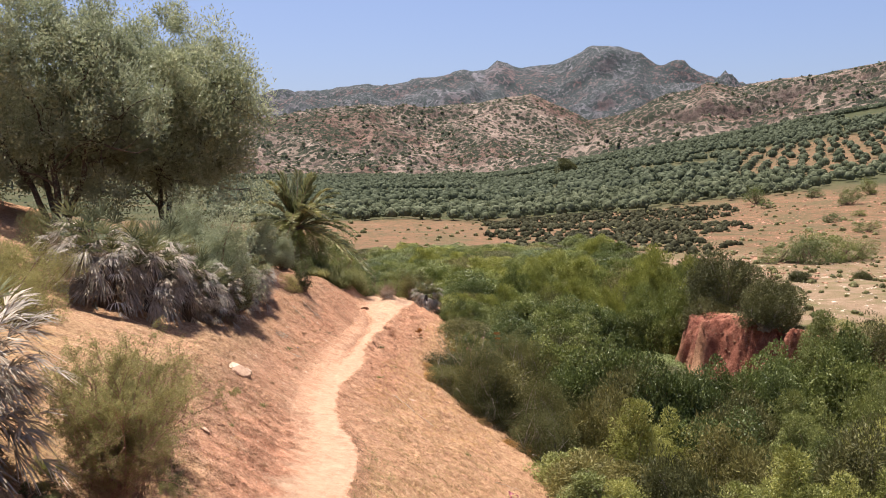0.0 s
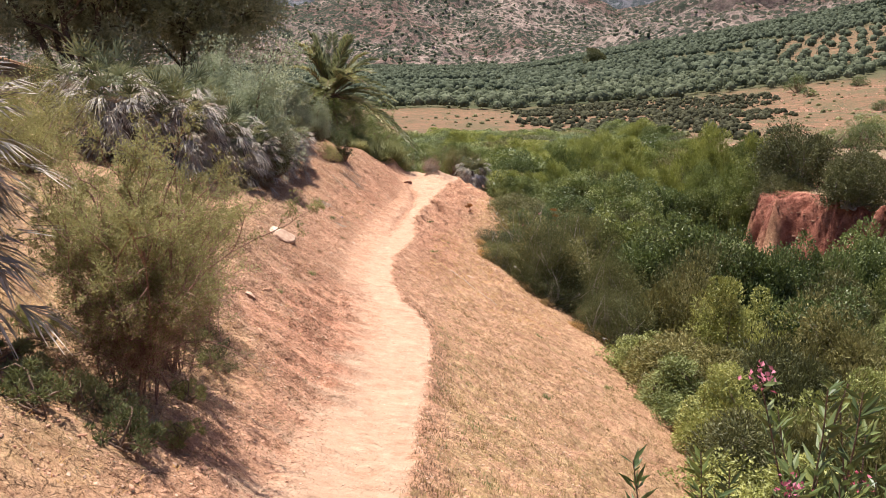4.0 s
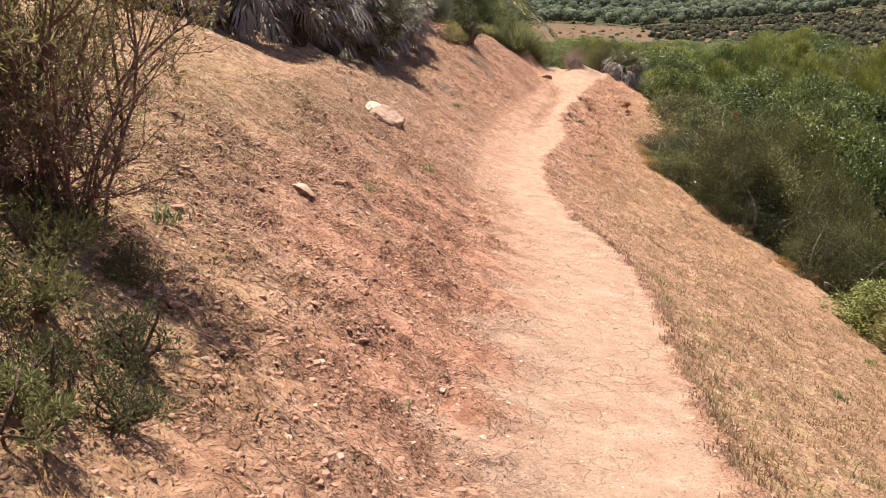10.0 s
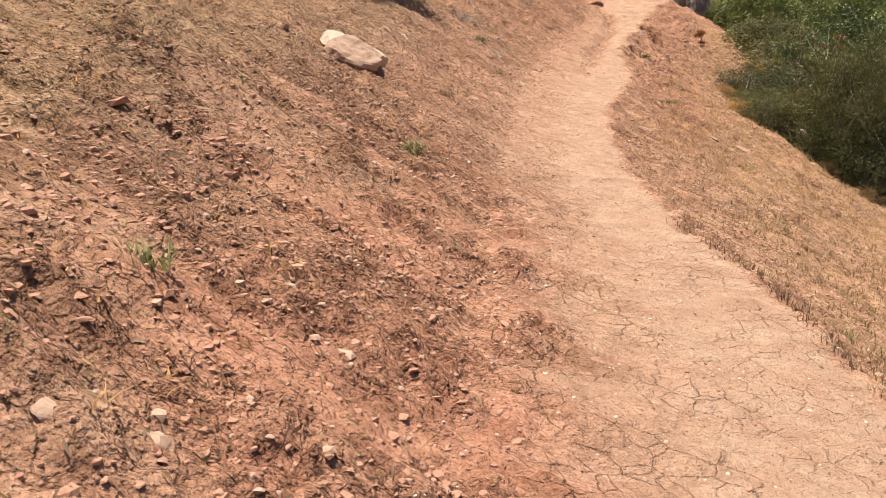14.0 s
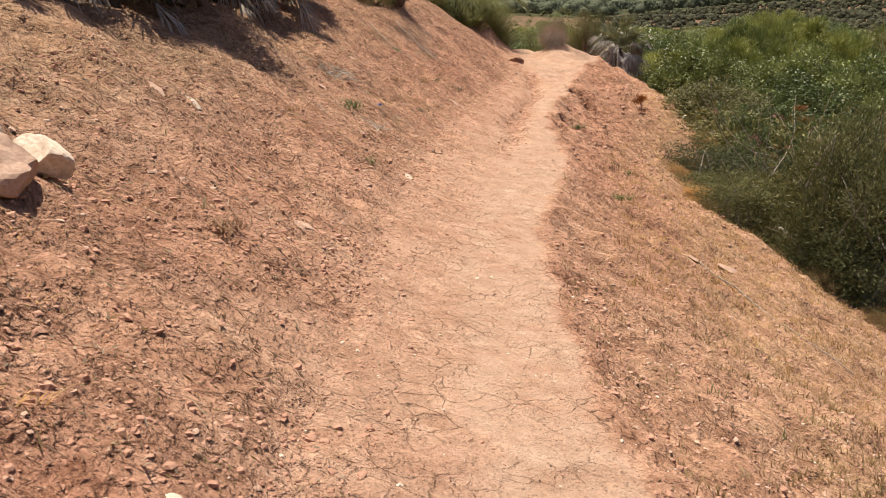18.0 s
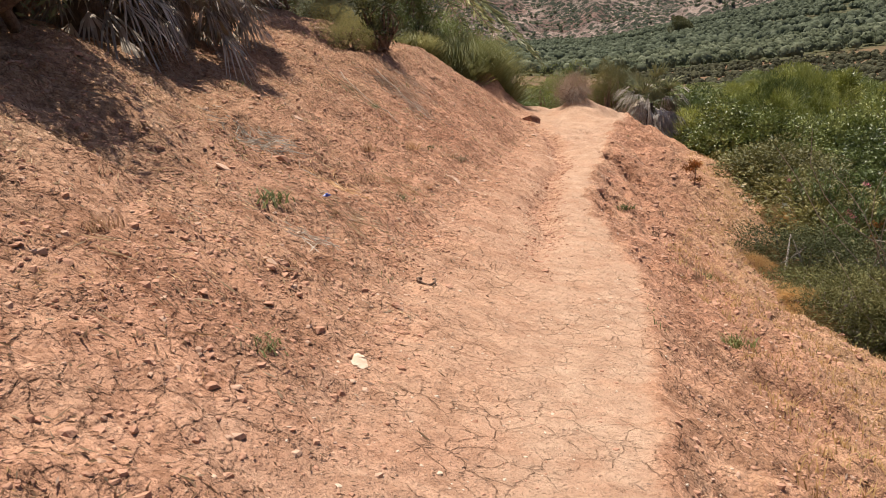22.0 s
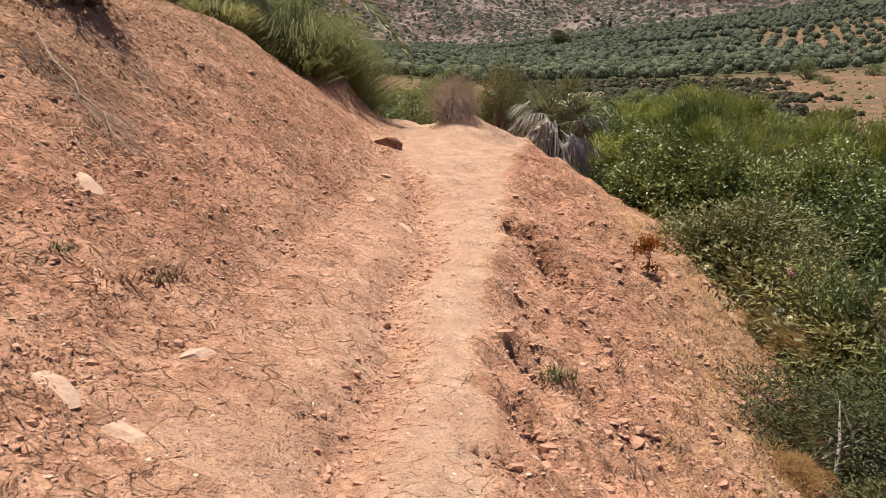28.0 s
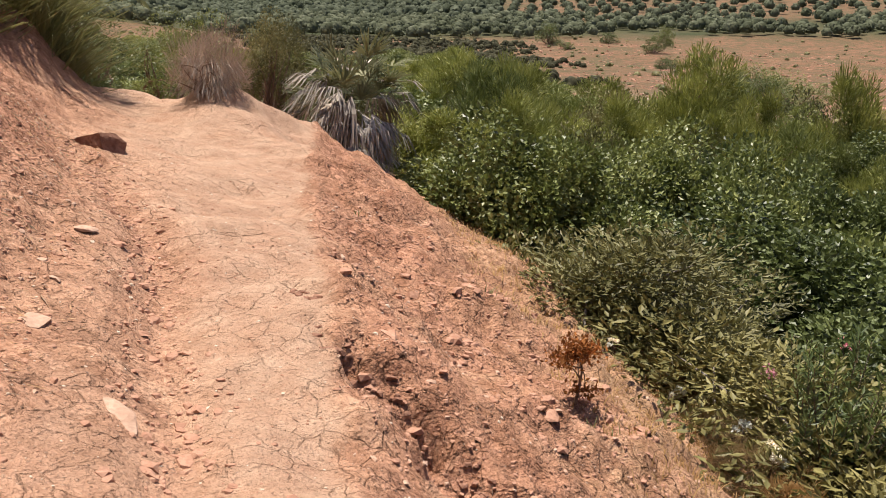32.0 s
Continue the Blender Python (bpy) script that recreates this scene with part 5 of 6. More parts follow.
for y in np.concatenate([np.arange(9, 66, 2.5), np.arange(66, 128, 4.2)]):
    x0 = np.interp(y, LINE[:, 0], LINE[:, 1])
    end = float(gully_side(y)) - 0.3
    step = 2.6 if y < 66 else 4.4
    for x in np.arange(x0, end, step):
        px, py = x + g.uniform(-0.2, 0.2) * step, y + g.uniform(-0.3, 0.3) * step
        z = ground_at(px, py)
        top = np.interp(py, [9, 40, 52, 64, 90, 128], [-3.7, -3.3, -2.6, -2.3, -2.8, -4.6])
        tall = max(top + g.uniform(-1.1 if not 33 < py < 44 else -0.3, 0.75) + 0.5 * math.sin(px * 0.5 + py * 0.23) - z, 1.4)
        if x > end - 4.5:
            tall = tall + 0.9
        if 40 < py < 50 and px > 12.0:
            tall = max(-5.6 - 0.12 * (px - 12.0) - z, 0.8)
        if 42.5 < py < 54 and px < 12:
            tall = tall + 0.5
        edge_row = x - x0 < 1.2
        if edge_row:
            tall = min(tall, 3.0) * g.uniform(0.85, 1.05)
        u = g.rand()
        kind = mastic if (py < 34 and u < 0.66) or (u < 0.12 and py < 34) else edge_shrub if (x - x0 < 3.0 and 34 < py < 43) else scrubby if (edge_row and py < 47) or u > 0.80 else fresh if py > 54 and u < 0.62 else bramble
        wide = g.uniform(0.85, 1.25) * (1 if y < 66 else 1.65)
        again(kind, px, py, g.uniform(0, 360), (wide, wide, tall / 3.2), 0.5 if edge_row else 0.15)
# half-dry undergrowth along the foot of the shrubs
dry_growth = stand(shrub("dry_undergrowth", "golden dry grass and stalks at the gully edge", "undergrowth", 66, 3600, 1.3, 0.75, (0.12, 0.008), STRAW, TWIG, 30, 26, group="dry undergrowth at the gully edge", upright=0.9), 4.4, 43.1, 0, 0.6)
for y in np.arange(22.0, 47.0, 0.9):
    x = float(np.interp(y, LINE[:, 0], LINE[:, 1])) - g.uniform(0.35, 0.95)
    s = g.uniform(0.55, 0.95)
    again(dry_growth, x, y + g.uniform(-0.3, 0.3), g.uniform(0, 360), (s, s, s * 0.6), 0.08)
# bushes on top of the red terrace wall
wall_bush = again(scrubby, 21.0, 52.0, 40, (1.35, 1.35, 1.4), label="dark rounded bush on top of the red earth wall")
for x, y, s in [(23.0, 54.0, 0.8), (27.5, 58.5, 0.5), (17.6, 55.5, 0.8), (16.0, 60.0, 0.9), (36, 72, 0.45), (44, 76, 0.4)]:
    again(wall_bush if s < 1 else bramble, x, y, x * 31, (s * 1.3, s * 1.3, s * 0.8), label="rounded green bush on the terrace")
for x, y, s, flat in [(108.9, 194.9, 2.0, 0.8), (99.4, 220.9, 2.4, 0.8), (124.5, 212.5, 1.7, 1.0), (113.8, 219.6, 2.0, 0.5), (84.5, 156.8, 1.6, 0.5), (78.3, 135.0, 1.5, 0.5), (102.0, 178.0, 1.2, 0.5), (95.0, 205.0, 1.3, 0.6)]:
    again(green_bush, x, y, x * 13, (s, s, s * flat), label="rounded bush on the stony field")
stand(shrub("dark_tree", "dark bushy tree standing above the grove", "tree", 64, 5000, 17, 13, (0.9, 0.5), SCRUB, BARK, 40, 8), 135.4, 582.8)
for x, y, s, tall, kind in [(19.6, 39.6, 1.0, 0.9, mastic), (20.4, 44.2, 1.0, 1.0, scrubby), (19.6, 50.3, 0.9, 0.8, scrubby), (21.6, 40.2, 1.1, 1.1, mastic), (23.6, 39.4, 1.0, 1.1, scrubby), (25.4, 37.6, 1.1, 1.1, mastic), (21.0, 43.0, 0.8, 0.55, brown_bush), (23.0, 42.4, 0.9, 0.6, brown_bush), (24.8, 41.0, 0.9, 0.6, brown_bush)]:
    again(kind, x, y, x * 57, (s, s, tall), 0.2, label="bush growing along the red earth wall")
for x, y, s in [(48, 94, 1.5), (52, 96, 1.7), (45, 95, 1.1), (55.5, 98, 1.2)]:
    again(green_bush, x, y, x * 31, (s * 1.5, s * 1.5, s * 0.9), 0.2, label="low spreading bright green bush on the terrace")
# oleanders close to the trail
stand(oleander("leggy oleander with long leaves and pink flowers", 81, 26, 2.5, 1.0, 1), 2.1, 9.6, 0)
ole = bpy.data.objects["oleander"]
ole_b = stand(oleander("dense oleander with long leaves at the gully edge", 82, 30, 2.5, 1.2, 1), 6.5, 44.2, 0, 0.62)
for x, y, s, turn in [(0.55, 8.2, 0.62, 190), (1.25, 8.0, 0.6, 90), (3.6, 11.2, 0.95, 60), (4.9, 13.0, 1.0, 140), (5.2, 10.5, 1.2, 220), (6.6, 12.0, 1.2, 20), (6.4, 15.2, 1.0, 100), (4.9, 43.3, 0.5, 40), (5.3, 42.6, 0.55, 150), (5.5, 43.9, 0.5, 250), (4.8, 41.9, 0.5, 320), (6.4, 43.2, 0.6, 200), (5.9, 42.4, 0.6, 90)]:
    again(ole if y < 20 else ole_b, x, y, turn, s)


# ---------------------------------------------------------------- stones
def lay(ob, x, y, turn, sink=0.3):
    up = facing(x, y)
    tilt = Vector((0, 0, 1)).rotation_difference(up).to_matrix().to_4x4()
    at = Vector((x, y, float(soil_top(x, y)))) + up * ob.dimensions.z * (0.3 - sink)
    ob.matrix_basis = Matrix.Translation(at) @ tilt @ pose(0, 0, 0, 0, 0, turn)
    return ob


lay(stone("path_stone", "red-brown flat stone lying on the path", 12, (0.66, 0.44, 0.40), RED_ROCK), 0.30, 46.9, 15, 0.27)
lay(stone("tan_boulder", "tan boulder with a reddish foot set in the bank", 9, (0.66, 0.50, 0.50), TAN_ROCK, "pale rocks on the bank"), -3.36, 26.3, 50, 0.32)
lay(stone("pale_rock", "pale cream slab of rock lying on the bank", 7, (0.66, 0.44, 0.30), PALE_ROCK, "pale rocks on the bank"), -3.56, 26.62, 20, 0.05)
lay(stone("pale_rock", "smaller cream slab of rock lying on the bank", 8, (0.44, 0.30, 0.26), PALE_ROCK, "pale rocks on the bank"), -3.30, 26.78, -25, 0.1)
for k, (x, y, s) in enumerate([(-3.15, 18.86, 0.26), (-2.67, 19.2, 0.10), (-2.5, 19.35, 0.10), (-3.32, 29.48, 0.22), (-3.5, 29.2, 0.20), (-2.32, 28.23, 0.16), (-1.84, 31.38, 0.13),
                               (-2.32, 31.91, 0.10), (-2.5, 31.98, 0.11), (-2.85, 35.99, 0.18), (-1.81, 39.39, 0.30), (-1.41, 37.37, 0.20), (-1.2, 37.34, 0.22), (-1.04, 38.13, 0.20),
                               (0.16, 42.25, 0.24), (-0.14, 42.92, 0.18), (0.08, 44.32, 0.15), (-3.44, 43.47, 0.34), (-3.7, 43.6, 0.3), (1.2, 32.31, 0.30), (1.9, 33.2, 0.34),
                               (3.3, 36.74, 0.42), (3.39, 37.22, 0.36), (4.84, 37.89, 0.30), (7.6, 40.6, 0.8), (-1.3, 15.35, 0.14), (-2.9, 33.4, 0.14), (-2.2, 25.0, 0.09), (-2.6, 23.0, 0.11)]):
    lay(stone("pale_rock", "small pale stone half sunk in red soil", 100 + k, (s * 1.15, s * 0.9, s * 0.30), TAN_ROCK if k == 0 or k % 3 or y > 34 else PALE_ROCK, "pale rocks on the bank"), x, y, k * 47, 0.42 if k else 0.62)


def crumbs(name, n, area, size, mat, seed, label, keep):
    """Loose bits too many to count: squat eight-sided lumps strewn over a stretch of ground."""
    g = np.random.RandomState(seed)
    x, y = g.uniform(area[0], area[1], n), g.uniform(area[2], area[3], n)
    ok = keep(x, y, g.rand(n))
    x, y = x[ok], y[ok]
    n = len(x)
    c = np.stack([x, y, soil_top(x, y) + 0.15 * size], -1)
    s = size * np.minimum(g.lognormal(0, 0.45, n), 2.4)[:, None]
    # a low ring and a smaller, higher ring, closed by a top, each lump stretched its own way
    a = np.arange(6) * np.pi / 3
    base = np.concatenate([np.stack([np.cos(a), np.sin(a), 0 * a - 0.45], -1), np.stack([0.78 * np.cos(a + 0.5), 0.78 * np.sin(a + 0.5), 0 * a + 0.15], -1), [(0, 0, 0.26)]])
    turn = g.uniform(0, 6.283, n)[:, None]
    long = base[None] * np.stack([g.uniform(0.75, 1.5, n), g.uniform(0.6, 1.0, n), g.uniform(0.55, 1.2, n)], -1)[:, None]
    long = np.stack([long[..., 0] * np.cos(turn) - long[..., 1] * np.sin(turn), long[..., 0] * np.sin(turn) + long[..., 1] * np.cos(turn), long[..., 2]], -1)
    v = c[:, None] + long * s[:, None] * g.uniform(0.75, 1.2, (n, 13, 1)) + g.normal(size=(n, 13, 3)) * s[:, None] * 0.10
    k = np.arange(6)
    f = np.concatenate([np.stack([k, (k + 1) % 6, k + 6], -1), np.stack([(k + 1) % 6, (k + 1) % 6 + 6, k + 6], -1), np.stack([k + 6, (k + 1) % 6 + 6, 0 * k + 12], -1)])
    f = (np.arange(n)[:, None, None] * 13 + f[None]).reshape(-1, 3)
    return tagged(new(name, mesh_of(name, v, f, mat)), label, name.replace("_", " "), kind="stuff")


def off_trail(x, y, r):
    a, b = table(TRAIL, y, 1), table(TRAIL, y, 3)
    return (x < a + 0.35 * r) | (x > b + 0.15 * r)


def on_bank(x, y, r):
    return x < table(TRAIL, y, 1) + 0.5 * r - 0.1


def clumped(x, y, r):
    return on_bank(x, y, r) & (ripple(x, y, 1.5, 61) + 0.5 * ripple(x, y, 0.5, 62) > 0.9 * r - 0.35)


def in_rut(x, y, r):
    return r < rut(x, y) * 1.2


crumbs("soil_clods", 34000, (-4.2, 3.2, 9, 47), 0.012, CLOD, 91, "crumbled red soil clods on the slopes", off_trail)
crumbs("soil_clods", 26000, (-4.0, 1.0, 11, 46), 0.012, CLOD, 92, "larger dry clods on the left bank", clumped)
crumbs("soil_clods", 20000, (-4.2, 0.4, 12, 47), 0.013, CLOD, 104, "crumbled clods as large as walnuts on the bank", clumped)
crumbs("soil_clods", 500, (-4.2, 0.0, 14, 47), 0.026, CLOD, 105, "fist-sized clods of dry red soil on the bank", clumped)
crumbs("soil_clods", 14000, (-1.5, 2.0, 33, 47), 0.017, CLOD, 89, "rubble in the washed-out rut", in_rut)
crumbs("soil_clods", 5000, (0.2, 3.4, 35, 47), 0.026, CLOD, 84, "broken earth lumps on the right flank", lambda x, y, r: (x > table(TRAIL, y, 3) + 0.1) & (ripple(x, y, 1.1, 66) > 0.9 * r - 0.1))
# dark red crumbs stand in for the shade under the overhanging notch walls
crumbs("soil_clods", 9000, (0.0, 2.4, 33, 44), 0.02, RED_ROCK, 83, "dark crumbs standing in for shade in the hollows of the lip", lambda x, y, r: hollows(x, y) > 0.03 + 0.05 * r)
crumbs("pebbles", 9000, (-4.4, 5.0, 9, 48), 0.012, TAN_ROCK, 93, "pale pebbles strewn on red soil", off_trail)
crumbs("pebbles", 5000, (-2.0, 2.0, 9, 48), 0.006, PALE_ROCK, 94, "fine grit on the path", lambda x, y, r: r < 2)
crumbs("soil_clods", 12000, (-2.0, 2.5, 9, 48), 0.007, CLOD, 88, "small crumbs of soil on the path", lambda x, y, r: ripple(x, y, 0.9, 63) > 1.2 * r - 0.5)


g = np.random.RandomState(73)
ax, ay = g.uniform(17, 60, 600), g.uniform(30, 110, 600)
ok = ax > gully_side(ay) + 3
far_clumps("terrace_scrub", np.stack([ax[ok], ay[ok], height(ax[ok], ay[ok])], -1), g.uniform(0.15, 0.5, ok.sum()) * g.uniform(0.7, 1.9, ok.sum()), 40, 0.25, SCRUB, 0.1, 6, "low dry scrub on the stony terrace", "scrub")
crumbs("wall_rubble", 9000, (15.5, 26, 36, 60), 0.04, RED_ROCK, 76, "red rubble and clods on the earth wall", lambda x, y, r: np.abs(x - gully_side(y) - 0.4) < 0.4 + 1.4 * r)
crumbs("field_stones", 9000, (20, 150, 70, 240), 0.22, CLOD, 77, "loose stones on the far field", lambda x, y, r: (np.degrees(np.arctan2(x, y)) > 20) & (np.hypot(x, y) < 245) & (ripple(x, y, 24, 78) > 1.8 * r - 0.9))
crumbs("terrace_stones", 2500, (17, 60, 35, 110), 0.10, PALE_ROCK, 74, "loose stones on the terrace", lambda x, y, r: (x > gully_side(y) + 2.5) & (ripple(x, y, 11, 75) > 1.6 * r - 0.6))


# ---------------------------------------------------------------- dry grass and litter
def turf(name, n, area, tall, lean, mat, seed, label, keep, width=0.004, per=5, spread_by=0.035):
    g = np.random.RandomState(seed)
    x, y = g.uniform(area[0], area[1], n), g.uniform(area[2], area[3], n)
    ok = keep(x, y, g.rand(n))
    x, y = np.repeat(x[ok], per) + g.normal(size=ok.sum() * per) * spread_by, np.repeat(y[ok], per) + g.normal(size=ok.sum() * per) * spread_by
    v = blades(np.stack([x, y, soil_top(x, y) - 0.005], -1), np.full(len(x), tall), lean, g, width)
    return tagged(new(name, mesh_of(name, v, np.arange(len(v) * 4).reshape(-1, 4), mat)), label, "grass", kind="stuff")


def flank(x, y, r):
    d = x - table(TRAIL, y, 3)
    return (d > 0.03) & (r < (0.25 + 0.75 * (ripple(x, y, 1.6, 77) > -0.1)) * (1 - 0.8 * smooth(20, 25, y) * smooth(1.8, 0.9, d))) & (d < 7)


def flank_low(x, y, r):
    d = x - table(TRAIL, y, 3)
    return (d > 0.7 + 0.9 * smooth(36, 42, y)) & (r < 0.5 + 0.5 * (ripple(x, y, 1.1, 78) > 0.0)) & (d < 5)


def patchy(x, y, r):
    return (x < table(TRAIL, y, 1) - 0.1) & (ripple(x, y, 1.3, 79) > 0.15 + 0.6 * r - 0.55)


turf("dry_grass", 15000, (-1.0, 6.5, 8, 30), 0.055, 1.2, STRAW, 95, "short straw-coloured dry grass on the slope", flank)
turf("dry_grass", 3200, (-1.0, 0.6, 9, 25), 0.055, 1.1, BROWNGRASS, 106, "brown grass fringe along the lip of the path", lambda x, y, r: (x > rim(y) + 0.02) & (x < rim(y) + 0.08 + 0.4 * r))
turf("green_weeds", 1500, (-1.0, 1.6, 9, 24), 0.07, 1.1, GREENGRASS, 107, "thin greenish grass below the lip of the path", lambda x, y, r: (x > rim(y) + 0.1) & (x < rim(y) + 1.0) & (ripple(x, y, 0.9, 64) > r))
turf("dry_grass", 9000, (-0.5, 6.5, 30, 50), 0.07, 1.2, STRAW, 96, "dry golden grass along the gully edge", flank_low)
turf("dry_grass", 900, (-4.6, -0.5, 9, 48), 0.035, 1.6, PALESTRAW, 97, "sparse dry grass on the bank", patchy)
turf("dry_grass", 1500, (-5.0, -0.8, 9, 27), 0.030, 2.6, STRAW, 81, "flattened straw-coloured grass on the bank", lambda x, y, r: (x < table(TRAIL, y, 1) - 0.35 - 0.5 * r) & (ripple(x, y, 1.1, 90) > 1.1 * r - 0.7))
turf("dead_grass", 2600, (-4.6, 0.0, 24, 48), 0.035, 2.0, BROWNGRASS, 79, "brown dead weed stubble on the bank", patchy)
turf("green_weeds", 700, (-4.6, 5.0, 9, 46), 0.06, 1.0, GREENGRASS, 98, "thin green weeds on the slope", lambda x, y, r: off_trail(x, y, r) & (ripple(x, y, 2.2, 80) > 0.35))


def litter(name, n, area, length, mat, seed, label, keep, width=0.010, lift=0.008):
    """Dry stalks and leaf bits lying flat on the soil."""
    g = np.random.RandomState(seed)
    x, y = g.uniform(area[0], area[1], n), g.uniform(area[2], area[3], n)
    ok = keep(x, y, g.rand(n))
    x, y = x[ok], y[ok]
    a = g.uniform(0, 6.283, len(x))
    L = length * g.lognormal(0, 0.5, len(x))
    p = np.stack([x, y, soil_top(x, y) + lift], -1)
    x2, y2 = x + np.cos(a) * L, y + np.sin(a) * L
    q = np.stack([x2, y2, soil_top(x2, y2) + g.uniform(0.004, 0.03, len(x))], -1)
    return tagged(new(name, leaves(name, p, q - p, L, width, mat, g, 0.1)), label, "litter", kind="stuff")


litter("dry_litter", 11000, (-4.2, 1.0, 9, 47), 0.035, PALESTRAW, 86, "dry straw bits lying on the bank", on_bank)
litter("dry_litter", 3500, (-4.2, 2.5, 9, 47), 0.028, DRYTWIG, 87, "dark dead twig bits lying on the soil", off_trail)
litter("dry_litter", 19000, (-4.4, 0.6, 26, 47), 0.032, PALESTRAW, 101, "pale chips and bits of straw strewn over the bank", clumped, 0.0075, 0.012)
litter("dry_litter", 16000, (-4.4, 0.6, 24, 47), 0.03, BROWNGRASS, 102, "brown bits of dead weeds strewn over the bank", on_bank, 0.007, 0.012)
litter("dry_litter", 9000, (-4.6, -1.2, 9, 26), 0.03, STRAW, 103, "straw-coloured bits strewn over the bank", on_bank, 0.007, 0.012)
litter("dry_litter", 2500, (-2.0, 2.5, 9, 47), 0.025, DRYTWIG, 85, "trodden plant bits on the path", lambda x, y, r: r < 2)


litter("dry_litter", 2200, (-4.2, 0.0, 22, 46), 0.12, PALESTRAW, 82, "longer pale straws lying on the bank", lambda x, y, r: clumped(x, y, r))


def heap(label, x, y, radius, n, length, mat, seed):
    """A loose heap of dead stalks on the ground."""
    g = np.random.RandomState(seed)
    ob = thing("straw_heap", label, "straw", "dead straw on the bank")
    p = g.normal(size=(n, 2)) * radius * 0.45 + (x, y)
    at = np.concatenate([p, (soil_top(p[:, 0], p[:, 1]) + g.uniform(0.01, 0.04, n))[:, None]], 1)
    a = g.uniform(0, 6.283, n)
    q = p + np.stack([np.cos(a), np.sin(a)], -1) * 0.1
    end = np.concatenate([q, (soil_top(q[:, 0], q[:, 1]) + g.uniform(0.005, 0.05, n))[:, None]], 1)
    tagged(part("straw", leaves("straw", at, end - at, length * g.uniform(0.4, 1.2, n), 0.009, mat, g, 0.15), ob), kind="stuff")
    return ob


for k, (x, y, rad, n, mat, label) in enumerate([(-2.15, 33.55, 0.42, 130, PALESTRAW, "loose heap of pale straw and green stalks"), (-2.26, 32.75, 0.16, 50, WHITESTRAW, "small bunch of bleached straw"), (-2.95, 34.8, 0.36, 170, WHITESTRAW, "grey heap of dead palm leaf strips"),
                                                (-2.3, 34.6, 0.25, 60, PALESTRAW, "thin grey dead stalks on the soil"), (-2.6, 38.9, 0.4, 120, PALESTRAW, "grey matted dead stalks"),
                                                (-1.9, 35.8, 0.3, 70, PALESTRAW, "loose pale straw on the bank")]):
    heap(label, x, y, rad, n, 0.2, mat, 200 + k)
for k, (x, y) in enumerate([(-2.15, 41.0), (-1.9, 40.4), (-2.4, 40.6), (-2.0, 41.7)]):
    heap("grey-brown matted dead stalks on the bank", x, y, 0.38, 240, 0.16, DRYTWIG, 230 + k)
g = np.random.RandomState(5)
for x, y, turn in [(-2.30, 33.65, 10), (-2.25, 33.66, 40)][:1]:
    scrap = tagged(new("plastic_scrap", leaves("plastic_scrap", np.array([(0, 0, 0.03), (0.02, 0.01, 0.035), (0.0, 0.02, 0.03)]), np.array([(1, 0.2, 0.2), (0.8, 0.7, 0.3), (1, -0.3, 0.1)]), 0.06, 0.03, BLUE, g)), "crumpled bit of blue plastic in the straw", "litter")
    scrap.matrix_basis = pose(x, y, float(soil_top(x, y)) + 0.02, 0, 0, turn)
u = np.linspace(0, 1, 26)[:, None]
curl = np.concatenate([0.10 * np.cos(2.0 + 5.6 * u) * (1 - 0.5 * u) - 0.03 + 0.07 * u, 0.11 * np.sin(2.0 + 5.6 * u) * (1 - 0.55 * u) - 0.06 * u, 0.02 + 0.02 * np.sin(u * 9)], 1)
strip = tagged(new("curled_strip", tubes("curled_strip", [(curl * 0.6, 0.010, 0.006)], TWIG, 6)), "curled dry strip of bark on the trail", "bark")
strip.matrix_basis = pose(-1.57, 33.08, float(soil_top(-1.57, 33.08)), 0, 0, 0)


# ---------------------------------------------------------------- sticks, stalks and flowers
def stick(name, label, a, b, r, mat, seed, lift=0.02, wander=0.03):
    """A dry stick lying on the slope from a to b."""
    g = np.random.RandomState(seed)
    u = np.linspace(0, 1, 9)[:, None]
    p = np.array(a) * (1 - u) + np.array(b) * u + g.normal(size=(9, 2)) * wander
    pts = np.concatenate([p, (soil_top(p[:, 0], p[:, 1]) + lift)[:, None]], 1)
    return tagged(new(name, tubes(name, [(pts, r, r * 0.5)], mat, 6)), label, "stick")


stick("cane", "long pale dry cane lying on the slope", (1.25, 32.3), (2.5, 31.0), 0.012, PALETWIG, 1, 0.03, 0.01)
stick("dry_stalk", "thin bleached stalk lying on the bank", (-2.5, 41.0), (-1.65, 40.0), 0.008, PALETWIG, 2, 0.05)
stick("dry_stalk", "thin grey stalk lying on the bank", (-2.9, 39.6), (-2.0, 38.6), 0.007, PALETWIG, 3, 0.05)
stick("dry_stalk", "thin bleached stalk on the grass slope", (4.1, 27.6), (5.0, 27.9), 0.008, PALETWIG, 4, 0.04)


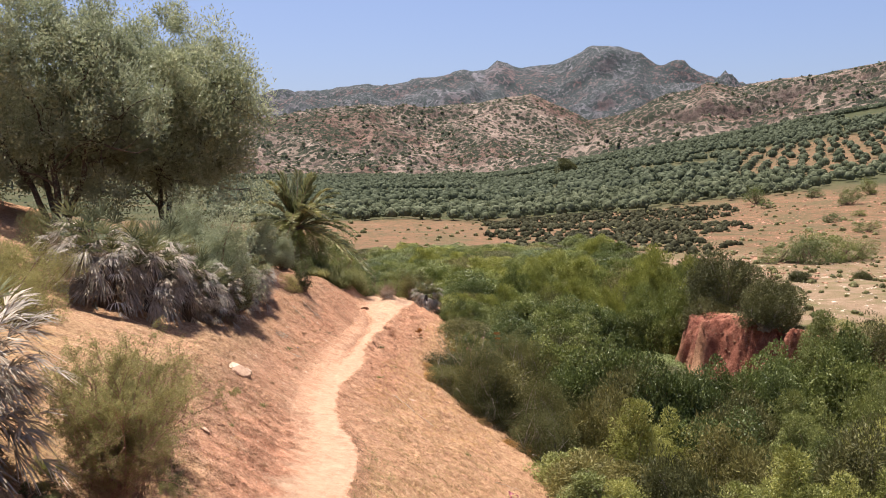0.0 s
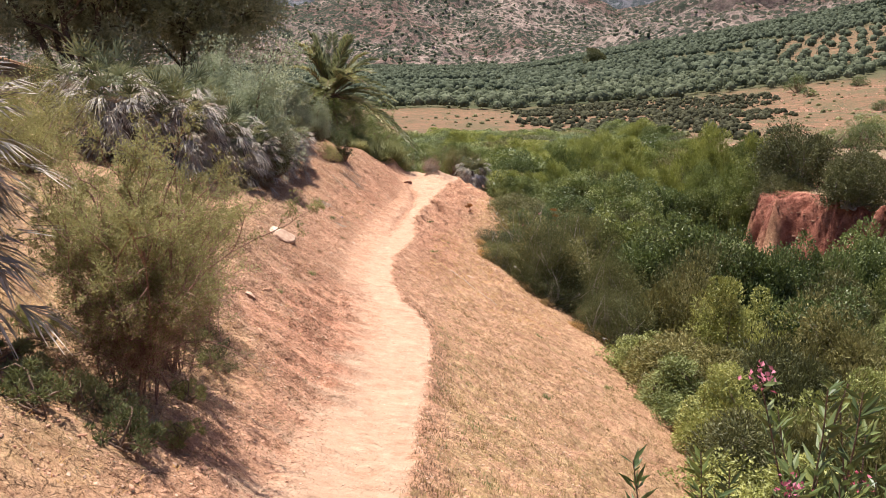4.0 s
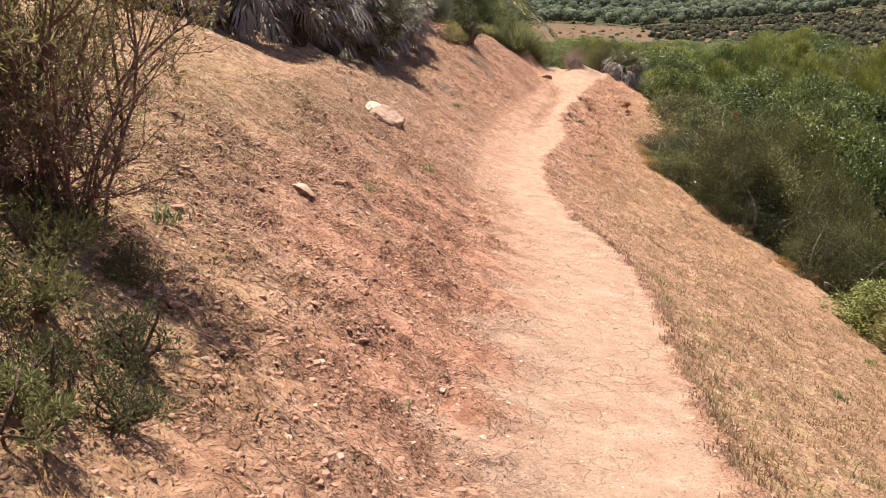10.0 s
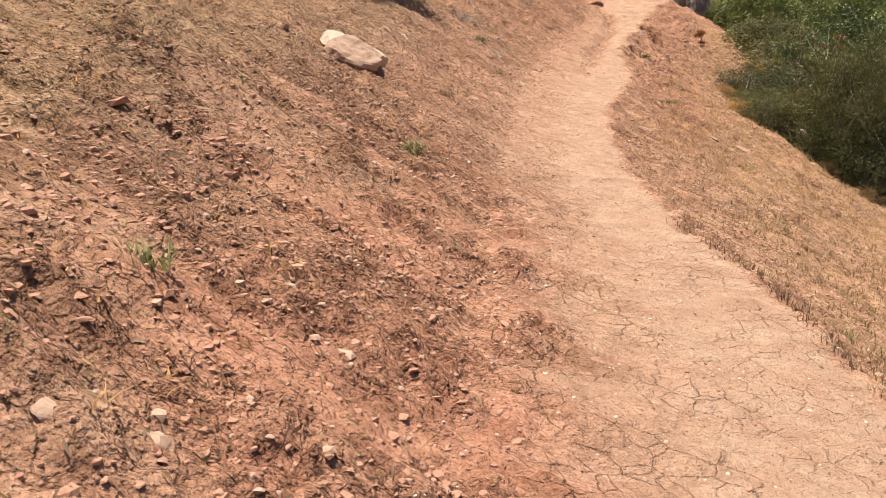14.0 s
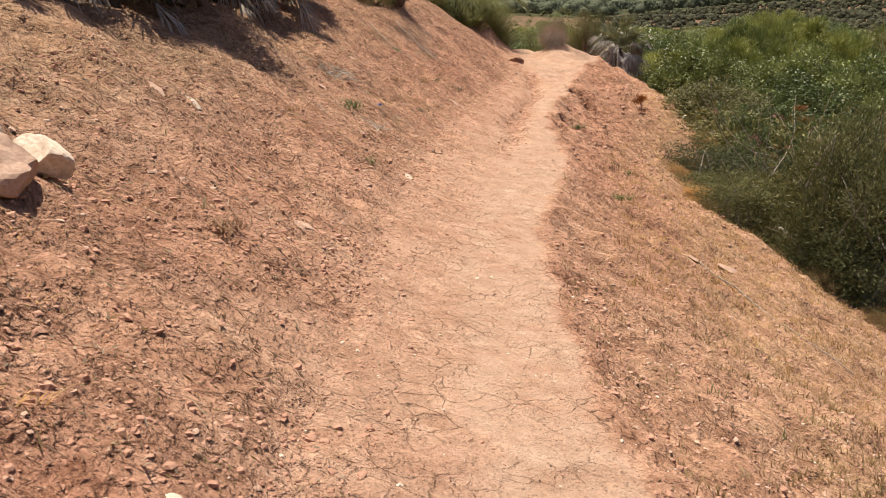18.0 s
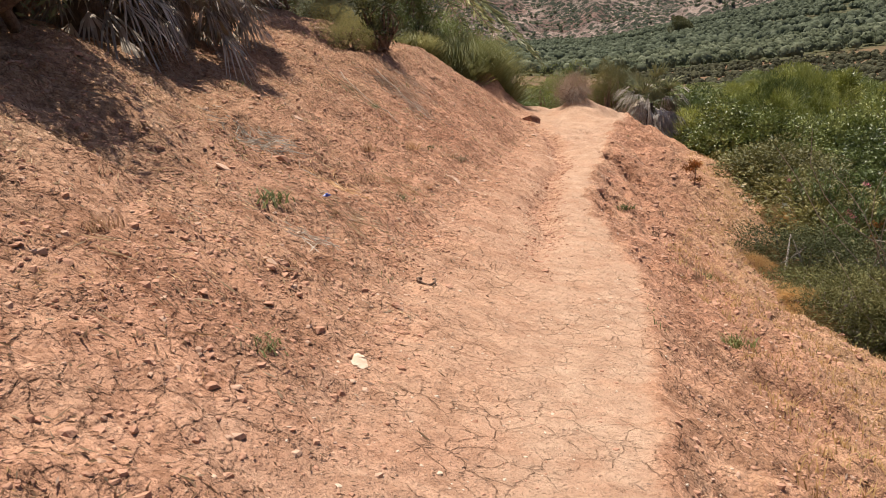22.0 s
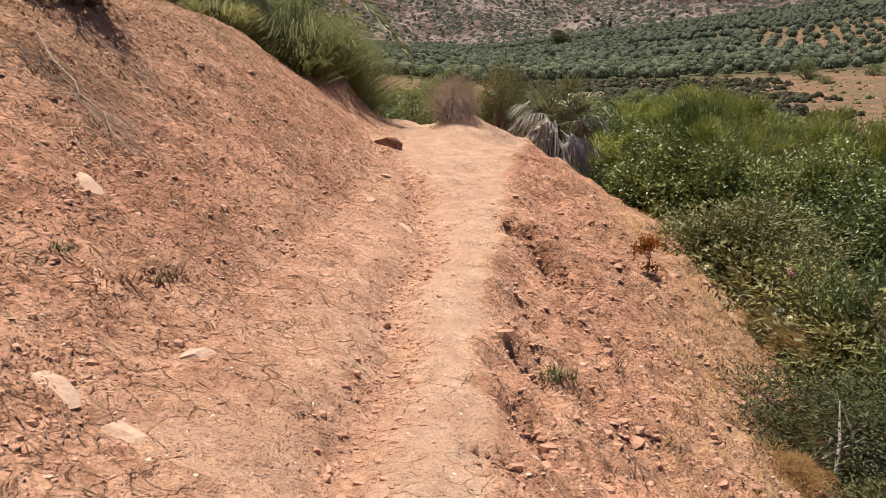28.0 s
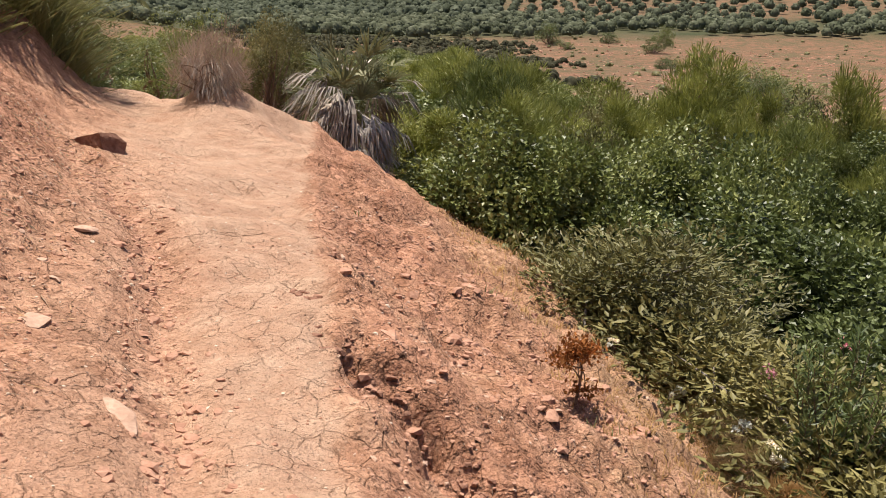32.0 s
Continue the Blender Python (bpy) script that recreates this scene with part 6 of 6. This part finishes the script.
def umbel(label, seed, tall, heads, mat, size):
    """A fennel-like stalk with flat dried flower heads."""
    g = np.random.RandomState(seed)
    ob = thing("umbel_plant", label, "plant", "dry umbels on the gully edge")
    p = limb((0, 0, -0.05), (0.12, 0.05, 1), tall, g, 7, 0.10)
    part("stalk", tubes("stalk", [(p, 0.012, 0.006)], TWIG, 6), ob)
    for k in range(heads):
        q = limb(p[g.randint(4, 7)], g.normal(size=3) * 0.6 + (0, 0, 0.9), 0.16, g, 4, 0.1)
        n = 90
        c = q[-1] + g.normal(size=(n, 3)) * (size, size, size * 0.45)
        stem = part("ray", tubes("ray", [(q, 0.005, 0.003)], TWIG, 4), ob)
        tagged(part("flower_head", leaves("flower_head", c, g.normal(size=(n, 3)) + (0, 0, 0.8), 0.035, 0.02, mat, g), stem), kind="stuff")
    return ob


stand(umbel("dried orange umbel plant on the gully edge", 5, 0.24, 8, ORANGE, 0.05), 2.85, 43.45)
stand(umbel("dried orange umbel plant among the oleanders", 6, 1.5, 9, ORANGE, 0.07), 6.6, 44.0)
stand(umbel("dried orange umbel plant in the shrubs", 7, 1.0, 6, ORANGE, 0.05), 5.4, 42.4)
white = stand(umbel("white flowering weed at the gully edge", 8, 0.22, 3, WHITEFLOWER, 0.018), 4.55, 43.5)
for x, y in [(4.65, 43.9), (4.9, 43.3), (4.7, 42.7), (5.15, 43.0), (4.5, 44.5), (4.4, 42.2), (4.2, 41.4), (5.2, 42.4), (4.3, 45.2), (4.95, 44.2)]:
    again(white, x, y, x * 99 + y * 51, 0.5 + 0.35 * ((x * 7.7) % 1))
# bare bleached branches sticking out of the gully shrubs
g = np.random.RandomState(99)
for k, (x, y) in enumerate([(4.9, 38.6), (5.6, 37.6), (5.2, 39.8), (6.6, 37.2), (4.6, 40.4), (5.0, 39.1), (5.7, 40.3), (6.2, 38.4), (4.5, 39.4), (5.9, 36.6)]):
    ob = thing("dead_branch", "bare bleached dead branch among the shrubs", "branch", "dead branches in the shrubs")
    for m in range(4):
        p = limb((0, 0, 0.2), (g.normal() - 0.5, g.normal() - 0.3, 1.5), g.uniform(2.3, 3.4), g, 8, 0.2, -0.03)
        b = part("branch", tubes("branch", [(p, 0.014, 0.004)], PALETWIG, 5), ob)
        part("twig", tubes("twig", [(limb(p[4], g.normal(size=3), 0.5, g, 5, 0.2), 0.006, 0.002)], PALETWIG, 4), b)
    stand(ob, x, y)
weed = stand(tuft("green_weed", "small green weed on the dry slope", "weed", 55, 90, 0.16, 0.085, 1.2, GREENGRASS, 0.006, "weeds on the slope"), 3.4, 29.1)
dead = stand(tuft("dead_weed", "small brown dead weed on the bank", "weed", 56, 70, 0.14, 0.08, 1.6, BROWNGRASS, 0.005, "weeds on the slope"), -2.2, 35.3)
for x, y in [(4.9, 26.9), (4.6, 27.6), (1.9, 24.0), (-2.85, 20.1), (0.9, 17.5), (2.2, 21.3), (-2.6, 24.2), (-2.2, 30.9), (-1.9, 35.2), (-2.6, 33.2), (-2.4, 39.0), (-1.7, 38.4), (0.9, 39.6), (1.4, 37.5), (0.7, 34.0), (-3.4, 16.4)]:
    again(weed, x, y, x * 61, 0.6 + (x * 13.7 + y) % 0.6)
for x, y in [(-1.5, 38.4), (-1.33, 38.8), (-1.9, 37.9), (-2.3, 36.6), (-1.7, 36.3), (-2.9, 31.2), (-2.6, 27.3), (1.0, 38.6), (1.5, 40.4), (0.9, 36.2)]:
    again(dead, x, y, x * 87, 0.7 + (x * 9.3 + y) % 0.7)
